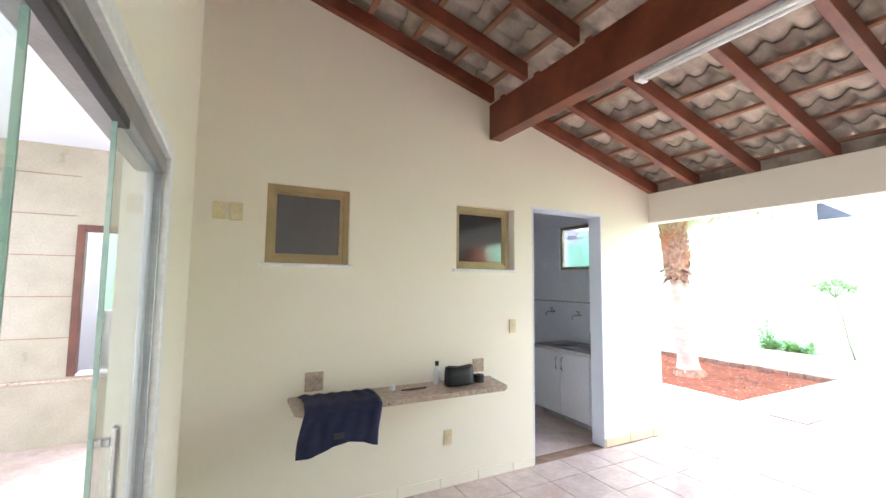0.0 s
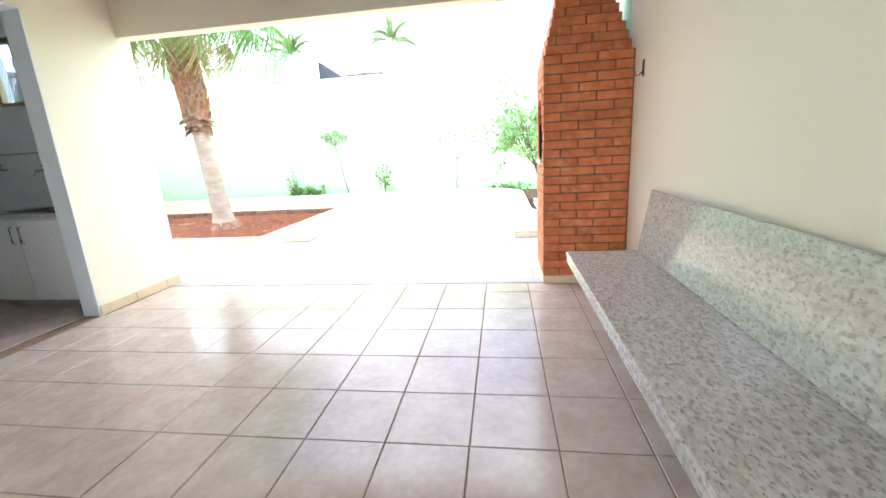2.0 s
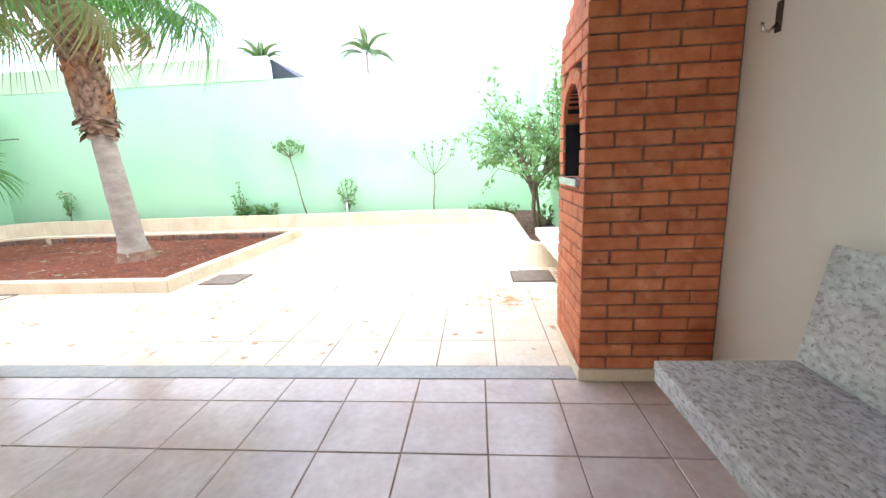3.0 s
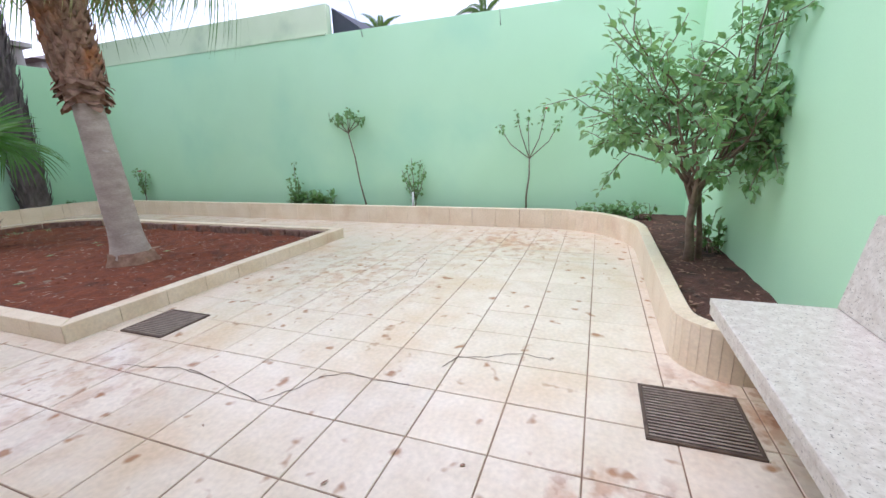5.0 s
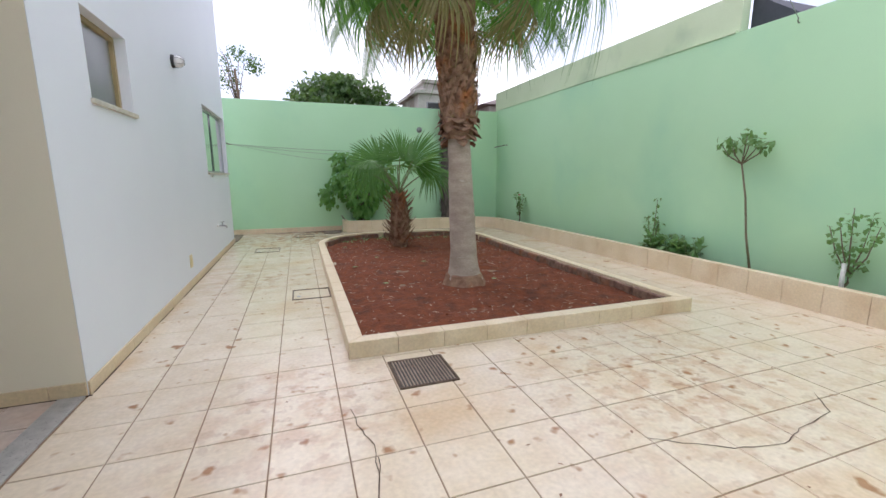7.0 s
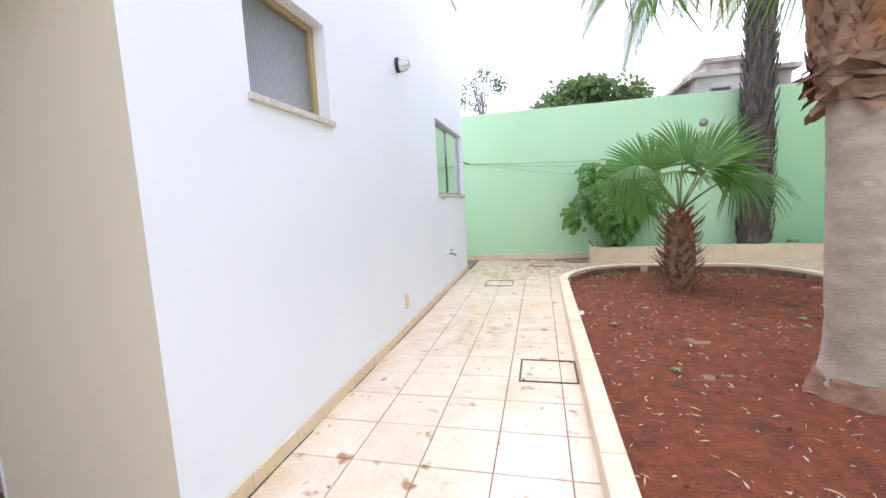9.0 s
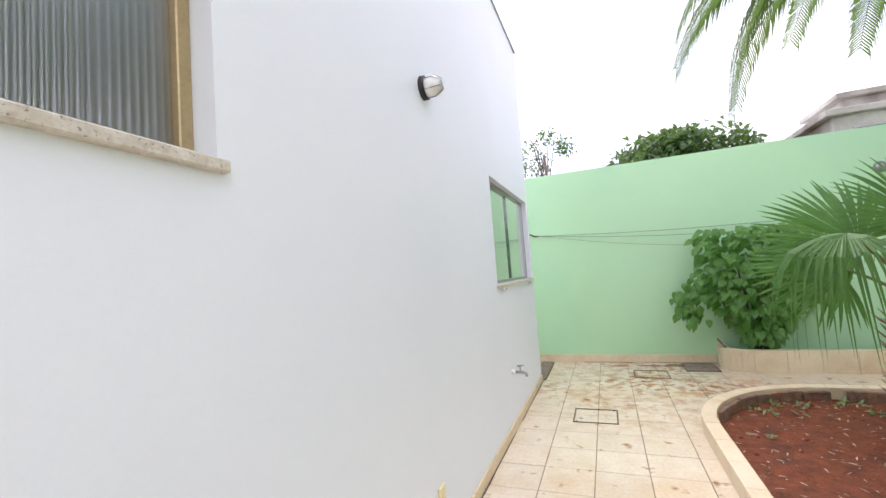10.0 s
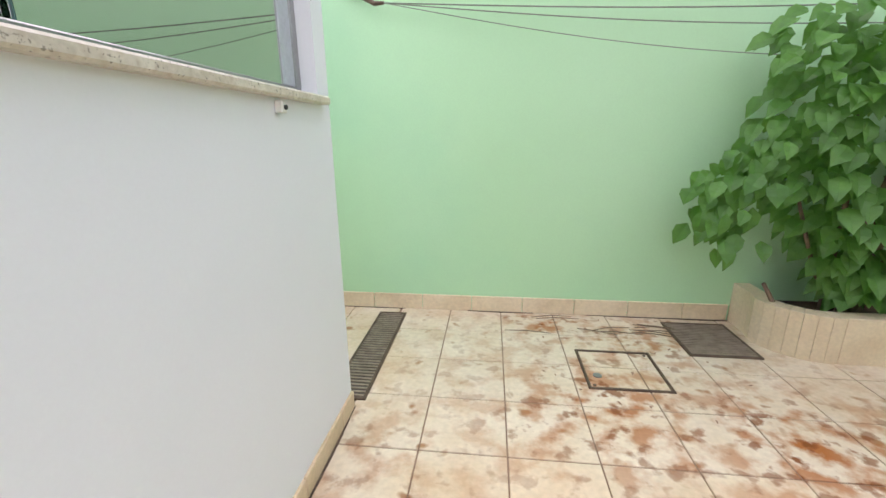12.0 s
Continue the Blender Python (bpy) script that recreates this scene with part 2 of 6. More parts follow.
SHAG = mat("brown_palm_leaf_bases", (0.21, 0.12, 0.08), (0.34, 0.215, 0.15), 0.9, 14, 90, 0.6, jitter=0.1, stain=(0.34, 0.14, 0.06), stain_scale=3.0, stain_at=(0.58, 0.7), spec=0.08)
DARK_BARK = mat("dark_fibrous_palm_trunk", (0.08, 0.066, 0.06), (0.16, 0.135, 0.12), 0.95, 12, 80, 0.8, stretch=(1, 1, 0.4), bump_dist=0.02)
TWIG = mat("brown_branch_bark", (0.16, 0.11, 0.075), (0.24, 0.17, 0.12), 0.85, 20, 90, 0.4)
GREEN_STEM = mat("green_stem", (0.14, 0.17, 0.07), (0.20, 0.22, 0.10), 0.7, 20, 90, 0.2)
CANE = mat("brown_green_cane", (0.15, 0.14, 0.08), (0.22, 0.19, 0.12), 0.75, 20, 90, 0.3)
PALM_LEAF = leaf_mat("fan_palm_leaf", (0.042, 0.14, 0.03), (0.085, 0.21, 0.048))
PALM_DRY = leaf_mat("faded_palm_leaf", (0.17, 0.16, 0.075), (0.25, 0.22, 0.12), 0.6)
BUSH_LEAF = leaf_mat("broad_green_leaf", (0.065, 0.19, 0.042), (0.12, 0.285, 0.065))
GRIME = mat("black_mould_line", (0.06, 0.045, 0.035), (0.16, 0.11, 0.08), 0.95, 12, 80, 0.3)
TREE_LEAF = leaf_mat("pale_green_leaf", (0.095, 0.21, 0.09), (0.17, 0.30, 0.14))
ROSE_LEAF = leaf_mat("rose_leaf", (0.09, 0.205, 0.075), (0.145, 0.27, 0.105))
FAR_LEAF = leaf_mat("distant_leaf", (0.045, 0.105, 0.036), (0.085, 0.165, 0.055))
PETAL = mat("rose_petal", (0.55, 0.06, 0.07), (0.65, 0.12, 0.11), 0.6, 20, 60, 0.0)
LITTER = mat("dry_leaf_litter", (0.46, 0.36, 0.23), (0.62, 0.52, 0.38), 0.8, 30, 90, 0.2)
SLATE = mat("dark_roof_sheet", (0.03, 0.035, 0.05), (0.05, 0.055, 0.07), 0.6, 4, 40, 0.2)
PLASTER = mat("stained_white_plaster", (0.55, 0.53, 0.50), (0.70, 0.68, 0.65), 0.8, 1.0, 20, 0.3, stain=(0.28, 0.24, 0.21), stain_scale=0.8)
FAR_ROOF = mat("far_grey_brown_roof", (0.16, 0.13, 0.12), (0.24, 0.20, 0.18), 0.8, 1.5, 20, 0.3)
SCREEN = mat("dark_insect_screen", (0.035, 0.04, 0.04), (0.055, 0.06, 0.06), 0.55, 3, 300, 0.3)
CABLE = mat("dull_wire", (0.18, 0.20, 0.16), (0.25, 0.27, 0.22), 0.6, 10, 60, 0.0)
DARK_WOOD = mat("dark_stained_wood", (0.10, 0.035, 0.02), (0.15, 0.055, 0.03), 0.4, 6, 60, 0.1)
CLEAR = glass_mat("clear_glass", (0.93, 0.97, 0.95), ior=1.25)
GREEN_GLASS = glass_mat("green_tinted_glass", (0.30, 0.42, 0.38), 0.0, 0.58)
FROST = glass_mat("ribbed_glass", (0.60, 0.72, 0.90), 0.28, 0.38)
DARK_EDGE = mat("dark_glass_edge", (0.05, 0.12, 0.12), (0.07, 0.15, 0.15), 0.15, 5, 40, 0.0)
PALE_METAL = mat("pale_grey_aluminium", (0.46, 0.50, 0.56), (0.52, 0.56, 0.62), 0.35, 10, 90, 0.03, metal=0.4)
LEAF_EDGE = mat("green_glass_edge", (0.30, 0.44, 0.36), (0.40, 0.54, 0.45), 0.15, 5, 40, 0.0)
ROOM_TILE = mat("beige_room_wall_tile", (0.36, 0.325, 0.24), (0.42, 0.38, 0.29), 0.3, 4, 60, 0.03)
LIGHT_METAL = mat("worn_bright_iron", (0.26, 0.20, 0.16), (0.36, 0.29, 0.23), 0.5, 20, 120, 0.2, metal=0.4)
TUBE = bpy.data.materials.new("unlit_fluorescent_tube")
TUBE.use_nodes = True
TUBE.node_tree.nodes["Principled BSDF"].inputs["Base Color"].default_value = (0.86, 0.86, 0.85, 1)
TUBE.node_tree.nodes["Principled BSDF"].inputs["Roughness"].default_value = 0.2


# ---- mesh helpers ----
def box(bm, x0, x1, y0, y1, z0, z1, m=None):
    vs = [bm.verts.new(p) for p in ((x0, y0, z0), (x1, y0, z0), (x1, y1, z0), (x0, y1, z0), (x0, y0, z1), (x1, y0, z1), (x1, y1, z1), (x0, y1, z1))]
    if m is not None:
        for v in vs:
            v.co = m @ v.co
    for f in ((3, 2, 1, 0), (4, 5, 6, 7), (0, 1, 5, 4), (1, 2, 6, 5), (2, 3, 7, 6), (3, 0, 4, 7)):
        bm.faces.new([vs[i] for i in f])
    return vs


def soft_box(x0, x1, y0, y1, z0, z1, r=0.004, seg=2):
    bm = bmesh.new()
    box(bm, x0, x1, y0, y1, z0, z1)
    bmesh.ops.bevel(bm, geom=list(bm.edges), offset=r, segments=seg, affect="EDGES", profile=0.6)
    return bm


def tube(bm, pts, radii, sides=8, cap=True):
    """A swept tube through pts, with a radius at each."""
    rings = []
    pts = [Vector(p) for p in pts]
    if not isinstance(radii, (list, tuple)):
        radii = [radii] * len(pts)
    for i, p in enumerate(pts):
        d = (pts[min(i + 1, len(pts) - 1)] - pts[max(i - 1, 0)]).normalized()
        u = d.orthogonal().normalized() if abs(d.z) < 0.99 else Vector((1, 0, 0))
        if abs(d.z) < 0.99:
            u = d.cross(Vector((0, 0, 1))).normalized()
        w = d.cross(u)
        rings.append([bm.verts.new(p + (u * math.cos(a) + w * math.sin(a)) * radii[i]) for a in (math.tau * k / sides for k in range(sides))])
    for r0, r1 in zip(rings, rings[1:]):
        for k in range(sides):
            bm.faces.new((r0[k], r0[(k + 1) % sides], r1[(k + 1) % sides], r1[k]))
    if cap:
        bm.faces.new(rings[0][::-1])
        bm.faces.new(rings[-1])
    return rings


def lathe(bm, prof, centre, sides=20):
    rings = [[bm.verts.new((centre[0] + r * math.cos(math.tau * k / sides), centre[1] + r * math.sin(math.tau * k / sides), centre[2] + z)) for k in range(sides)] for r, z in prof]
    for r0, r1 in zip(rings, rings[1:]):
        for k in range(sides):
            bm.faces.new((r0[k], r0[(k + 1) % sides], r1[(k + 1) % sides], r1[k]))
    bm.faces.new(rings[0][::-1])
    bm.faces.new(rings[-1])


def mesh_of(bm, name, material, smooth=False):
    bmesh.ops.recalc_face_normals(bm, faces=bm.faces)
    me = bpy.data.meshes.new(name)
    bm.to_mesh(me)
    bm.free()
    me.materials.append(material)
    if smooth:
        me.shade_smooth()
    return me


def part(name, bm, material, parent=None, label="", smooth=False, kind=""):
    ob = new(name, mesh_of(bm, name, material, smooth))
    if parent:
        ob.parent = parent
        ob.matrix_parent_inverse = parent.matrix_world.inverted()
    return tagged(ob, label, kind=kind)


def thing(name, at, label, category, group="", kind=""):
    ob = new(name)
    ob.empty_display_size = 0.1
    ob.location = at
    bpy.context.view_layer.update()
    return tagged(ob, label, category, group, kind)


def structure(name, bm, material, label, category="wall", smooth=False):
    return tagged(part(name, bm, material, smooth=smooth), label, category, kind="structure")


def pierced(axis, a0, a1, t0, t1, z0, z1, holes):
    """A wall along axis 'x' or 'y' from a0 to a1, t0 to t1 thick, with holes (a0, a1, z0, z1) right through."""
    bm = bmesh.new()
    xs = sorted({a0, a1, *(h[0] for h in holes), *(h[1] for h in holes)})
    zs = sorted({z0, z1, *(h[2] for h in holes), *(h[3] for h in holes)})
    for i in range(len(xs) - 1):
        run = None
        for k in range(len(zs) - 1):
            cx, cz = (xs[i] + xs[i + 1]) / 2, (zs[k] + zs[k + 1]) / 2
            solid = not any(h[0] < cx < h[1] and h[2] < cz < h[3] for h in holes)
            if solid and run is None:
                run = zs[k]
            if run is not None and (not solid or k == len(zs) - 2):
                top = zs[k + 1] if solid else zs[k]
                if axis == "x":
                    box(bm, xs[i], xs[i + 1], t0, t1, run, top)
                else:
                    box(bm, t0, t1, xs[i], xs[i + 1], run, top)
                run = None
    return bm


# ---- structure ----
W, H, S, N, EA = 2.82, 3.55, -1.0, 9.27, 9.1      # window wall, house face, south wall, north wall, east wall
NORTH_END = 8.26                                   # corner of the house

bm = bmesh.new()
bmesh.ops.create_grid(bm, x_segments=2, y_segments=2, size=400, matrix=Matrix.Translation((0, 0, -0.16)))
structure("ground", bm, DARK_SOIL, "bare earth around the walled yard", "ground")

bm = bmesh.new()
box(bm, -0.42, 3.42, S, W, -0.15, -0.004)
box(bm, 1.97, 2.763, W, 2.95, -0.15, -0.0045)
floor_patio = structure("floor_patio", bm, GROUT, "covered patio floor of square pinkish beige tiles", "floor")
bm = bmesh.new()
box(bm, 3.54, EA, S, N, -0.15, -0.004)
box(bm, -3.0, 3.54, NORTH_END, N, -0.15, -0.004)
floor_yard = structure("floor_yard", bm, GROUT, "yard paved with square cream tiles stained by red earth", "floor")
structure("threshold", soft_box(3.42, 3.54, S, W, -0.02, 0.004, 0.002), GREY_STONE, "grey stone strip between patio and yard", "threshold")

DOOR = (1.97, 2.763, -0.01, 2.05)
W1, W2 = (-0.04, 0.46, 1.53, 2.01), (1.26, 1.79, 1.525, 2.005)
structure("wall_patio_north", pierced("x", -0.42, 3.546, W, 2.95, 0, 3.55, [DOOR, W1, W2]), CREAM, "cream painted wall with two small windows and a doorway")
LW, BW = (3.37, 4.05, 1.59, 2.11), (6.55, 8.17, 1.19, 2.06)
bm = pierced("y", 2.95, NORTH_END, 3.42, H, 0, 3.9, [LW, BW])
box(bm, 3.547, H, W - 0.001, 2.95, 0, 3.9)
structure("wall_house_east", bm, WHITE, "long white painted house wall")
bm = bmesh.new()
box(bm, 3.40, 3.565, W, NORTH_END + 0.015, 3.9, 3.93)
structure("trim_flashing", bm, GREY_METAL, "thin grey metal flashing along the wall top", "trim")
bm = bmesh.new()
box(bm, -3.0, 3.42, NORTH_END - 0.13, NORTH_END, 0, 3.9)
structure("wall_house_north", bm, WHITE, "white painted end wall of the house")
bm = bmesh.new()
box(bm, -0.52, 3.42, 2.95, NORTH_END - 0.13, 3.6, 3.7)
structure("ceiling_house", bm, WHITE, "plain white ceiling slab over the house", "ceiling")
SLIDE = (-0.75, 1.83, -0.01, 1.87)
structure("wall_patio_west", pierced("y", S - 0.13, W, -0.55, -0.42, 0, 3.9, [SLIDE]), CREAM, "cream painted wall round the sliding glass door")
bm = bmesh.new()
box(bm, -4.2, H - 0.002, S - 0.13, S, 0, 3.55)
structure("wall_patio_south", bm, CREAM, "cream painted wall behind the granite bench")
bm = bmesh.new()
box(bm, H - 0.002, EA, S - 0.13, S, -0.1, 2.62)
structure("wall_yard_south", bm, GREEN, "mint green boundary wall behind the outdoor bench")
bm = bmesh.new()
box(bm, EA, EA + 0.15, S - 0.13, N + 0.15, -0.1, 2.6)
structure("wall_yard_east", bm, GREEN, "mint green boundary wall behind the rose bed")
bm = bmesh.new()
box(bm, -3.0, EA, N, N + 0.15, -0.1, 2.58)
structure("wall_yard_north", bm, GREEN, "mint green boundary wall at the end of the yard")
bm = bmesh.new()
box(bm, -3.13, -3.0, NORTH_END - 0.2, N + 0.15, -0.1, 2.6)
structure("wall_passage_end", bm, GREEN, "mint green wall closing the side passage")
bm = bmesh.new()
box(bm, EA + 0.03, EA + 0.14, 3.68, N + 0.15, 2.6, 3.0)
structure("wall_neighbour", bm, PALE_GREEN, "faded pale green wall of the neighbour above the boundary wall")
bm = bmesh.new()
box(bm, EA - 0.012, EA + 0.03, 3.70, N, 2.598, 2.622)
structure("trim_neighbour_ledge", bm, PALE_GREEN, "thin ledge along the top of the boundary wall", "trim")
structure("beam_patio", soft_box(3.425, 3.547, S, W, 2.02, 2.315, 0.006), CREAM, "cream plastered concrete beam over the patio opening", "beam")

structure("trim_eave_infill", soft_box(3.50, 3.515, S, W, 2.315, 2.44, 0.002, 1), ROOF_TILE, "grey-brown infill closing the eave above the beam, sooty by the barbecue", "trim")

# skirtings, in tiles
def skirting(name, axis, a0, a1, face, out, h, label, mat_, step=0.312, t=0.012):
    base = thing(name, (a0, face, 0) if axis == "x" else (face, a0, 0), label, "baseboard", kind="structure")
    cache = {}
    a = a0
    while a < a1 - 0.02:
        b = min(a + step, a1)
        key = round(b - a, 3)
        if key not in cache:
            bmx = soft_box(0, b - a - 0.003, 0, t, 0, h, 0.003, 1)
            cache[key] = mesh_of(bmx, "skirting_tile", mat_)
        ob = new("skirting_tile", cache[key])
        if axis == "x":
            ob.matrix_world = pose(a, face, 0) if out > 0 else pose(b - 0.003, face, 0, 0, 0, 180)
        else:
            ob.matrix_world = pose(face, b - 0.003, 0, 0, 0, -90) if out > 0 else pose(face, a, 0, 0, 0, 90)
        ob.parent = base
        ob.matrix_parent_inverse = base.matrix_world.inverted()
        a = b
    return base


skirting("baseboard", "y", W, NORTH_END, H, 1, 0.075, "sand coloured tile skirting along the white house wall", BEIGE_TILE)
skirting("baseboard", "x", 2.763, H, W, -1, 0.075, "beige tile skirting beside the laundry doorway", BEIGE_TILE)
skirting("baseboard", "x", -0.42, 1.97, W, -1, 0.07, "beige tile skirting below the granite shelf", CREAM)
skirting("baseboard", "x", -1.0, 5.49, N, -1, 0.10, "beige tile skirting along the green end wall", CURB_TILE)
skirting("baseboard", "x", -0.42, 3.40, S, 1, 0.075, "beige tile skirting under the patio bench", BEIGE_TILE)

# mould lines where skirting meets paving
for name, bx in (("trim_joint_house", (H + 0.0125, H + 0.021, 2.84, NORTH_END)), ("trim_joint_north", (-1.0, 5.49, N - 0.022, N - 0.0125)), ("trim_joint_corner", (2.78, H + 0.02, W - 0.021, W - 0.0125))):
    bm = bmesh.new()
    along = bx[1] - bx[0] > bx[3] - bx[2]
    a0, a1 = (bx[0], bx[1]) if along else (bx[2], bx[3])
    n = int((a1 - a0) / 0.08)
    for k in range(n):
        p0, p1 = a0 + (a1 - a0) * k / n, a0 + (a1 - a0) * (k + 1) / n
        w = 0.5 + 0.9 * noise.noise((p0 * 3, 1.7, 0))
        if w < 0.2:
            continue
        if along:
            box(bm, p0, p1, bx[3] - (bx[3] - bx[2]) * w, bx[3], -0.004, 0.0035)
        else:
            box(bm, bx[0], bx[0] + (bx[1] - bx[0]) * w, p0, p1, -0.004, 0.0035)
    structure(name, bm, GRIME, "dark mould line along the foot of the wall", "joint")

# roof: timbers, battens and one tiled sheet
SLOPE = 0.28
def under(x):
    return 2.315 + SLOPE * (3.43 - x)


frame_roof = thing("roof_frame", (1.6, W, 2.54), "red-brown varnished roof timbers carrying concrete tiles", "roof timbers", kind="structure")
part("main_beam", soft_box(1.55, 1.66, S, W, 2.545, under(1.66) + 0.01, 0.004), WOOD, frame_roof, "deep dark red-brown main beam")
for y in (2.79, 2.38, 1.90, 1.41, 0.95, 0.37, -0.26, -0.965):
    for x0, x1 in ((-0.42, 1.56), (1.65, 3.66)):
        bm = bmesh.new()
        box(bm, x0, x1, y - 0.028, y + 0.028, 0, 0.11)
        for v in bm.verts:
            v.co.z += under(v.co.x)
        bmesh.ops.bevel(bm, geom=list(bm.edges), offset=0.004, segments=1, affect="EDGES")
        part("rafter", bm, WOOD, frame_roof)
COURSE = 0.325
course_x = [3.78 - COURSE * k for k in range(14)]
for xc in course_x[1:-1]:
    bm = bmesh.new()
    x = xc + 0.02
    box(bm, x - 0.02, x + 0.02, S, W, under(x) + 0.112, under(x) + 0.134)
    part("batten", bm, BATTEN, frame_roof)
bm = bmesh.new()
wave = 0.145
for k, xc in enumerate(course_x[:-1]):
    x_low, x_high = xc, xc - COURSE - 0.085
    n_y = 8 * int(3.95 / wave)
    rows = []
    for x, lift in ((x_low, 0.019), (x_high, -0.004)):
        row_u, row_t = [], []
        for j in range(n_y + 1):
            y = S - 0.02 + (W - S + 0.02) * j / n_y
            ph = math.tau * (y - S) / wave
            w = 0.020 * math.cos(ph) + 0.006 * math.cos(2 * ph)
            jog = noise.noise((k * 3.1, math.floor((y - S) / (2 * wave)) * 1.7, 0)) * 0.003
            z = under(x) + 0.158 + lift + w + jog
            row_u.append(bm.verts.new((x + jog, y, z)))
            row_t.append(bm.verts.new((x + jog, y, z + 0.013)))
        rows.append((row_u, row_t))
    (lu, lt), (hu, ht) = rows
    for j in range(n_y):
        bm.faces.new((lu[j], lu[j + 1], hu[j + 1], hu[j]))
        bm.faces.new((lt[j], ht[j], ht[j + 1], lt[j + 1]))
        bm.faces.new((lu[j], lt[j], lt[j + 1], lu[j + 1]))
        bm.faces.new((hu[j], hu[j + 1], ht[j + 1], ht[j]))
structure("ceiling_tiles", bm, ROOF_TILE, "underside of overlapping wavy grey-brown concrete roof tiles", "roof", smooth=True)

# ---- rooms seen through openings ----
bm = bmesh.new()
box(bm, 1.88, 3.42, 2.95, 4.75, -0.15, 0.0)
structure("floor_laundry", bm, PATIO_TILE, "laundry floor of pinkish beige tiles", "floor")
bm = bmesh.new()
box(bm, 1.80, 3.42, 4.75, 4.85, 0, 2.6)
box(bm, 1.80, 1.88, 2.95, 4.75, 0, 2.6)
box(bm, 3.405, 3.42, 2.955, LW[0], 0, 2.6)
box(bm, 3.405, 3.42, LW[1], 4.745, 0, 2.6)
box(bm, 3.405, 3.42, LW[0], LW[1], 0, LW[2])
box(bm, 3.405, 3.42, LW[0], LW[1], LW[3], 2.6)
structure("wall_laundry", bm, WHITE_TILE, "white tiled laundry walls")
bm = bmesh.new()
box(bm, 1.88, 3.42, 2.95, 4.75, 2.5, 2.6)
structure("ceiling_laundry", bm, WHITE, "white laundry ceiling", "ceiling")
bm = bmesh.new()
box(bm, -0.42, 1.80, 2.95, 4.85, -0.1, 0.0)
box(bm, -0.42, 1.80, 4.75, 4.85, 0, 2.6)
box(bm, -0.52, -0.42, 2.95, 4.85, 0, 2.6)
structure("wall_bathroom", bm, WHITE_TILE, "plain pale walls of the dim room behind the small windows")
bm = bmesh.new()
box(bm, 0.0, 3.42, 6.2, 8.13, 0.5, 0.6)
box(bm, 0.0, 3.42, 6.1, 6.2, 0, 2.7)
box(bm, 0.0, 0.1, 6.2, 8.13, 0.0, 2.7)
box(bm, 0.0, 3.42, 6.2, 8.13, 2.6, 2.7)
structure("wall_bedroom", bm, PLASTER, "dim bedroom behind the tinted window")
LY = 4.9                                            # far wall of the living room
bm = bmesh.new()
box(bm, -4.2, -0.55, S, LY, -0.15, 0.0)
structure("floor_living", bm, PATIO_TILE, "indoor floor of beige tiles", "floor")
bm = pierced("y", S, LY, -4.2, -4.07, 0, 2.7, [(-0.6, 3.8, 0.5, 2.45)])
box(bm, -0.55, -0.53, 2.95, LY, 0, 2.7)
structure("wall_living", bm, CREAM, "cream walls of the room behind the sliding door")
LD = (-1.43, -0.70, 0.58, 1.90)
structure("wall_living_north", pierced("x", -4.2, -0.53, LY, LY + 0.13, 0, 2.7, [LD]), ROOM_TILE, "beige tiled wall with a dark wood framed opening")
for k in range(5):
    bm = bmesh.new()
    for a, b in ((-4.07, LD[0] - 0.005), (LD[1] + 0.005, -0.56)):
        box(bm, a, b, LY - 0.004, LY, 0.906 + 0.356 * k, 0.913 + 0.356 * k)
    structure("trim_tile_joint", bm, GROUT, "dark joint between wall tile rows", "tile joint")
structure("trim_ledge", soft_box(-4.07, -0.56, LY - 0.03, LY - 0.0005, 0.535, 0.562, 0.004, 1), TAN_GRANITE, "narrow stone ledge along the living room wall", "ledge")
bm = bmesh.new()
box(bm, -4.2, -0.53, 6.9, 7.0, -0.1, 2.2)
structure("wall_light_court", bm, GREEN, "mint green wall of the small court behind the house")
bm = bmesh.new()
box(bm, -4.2, -0.53, 5.55, 5.65, -0.1, 1.10)
box(bm, -4.2, -1.40, 5.55, 5.65, 1.10, 2.3)
structure("wall_court_low", bm, WHITE, "low white wall in the small court behind the house")
bm = bmesh.new()
box(bm, -4.2, -0.55, S, LY, 2.6, 2.7)
structure("ceiling_living", bm, WHITE, "white ceiling of the room behind the sliding door", "ceiling")


# ---- curbs and beds ----
def arc(cx, cy, r, a0, a1, n):
    return [(cx + r * math.cos(radians(a0 + (a1 - a0) * k / n)), cy + r * math.sin(radians(a0 + (a1 - a0) * k / n))) for k in range(n + 1)]


def split(p, q, step):
    d = math.dist(p, q)
    n = max(1, round(d / step))
    return [(p[0] + (q[0] - p[0]) * k / n, p[1] + (q[1] - p[1]) * k / n) for k in range(n)]


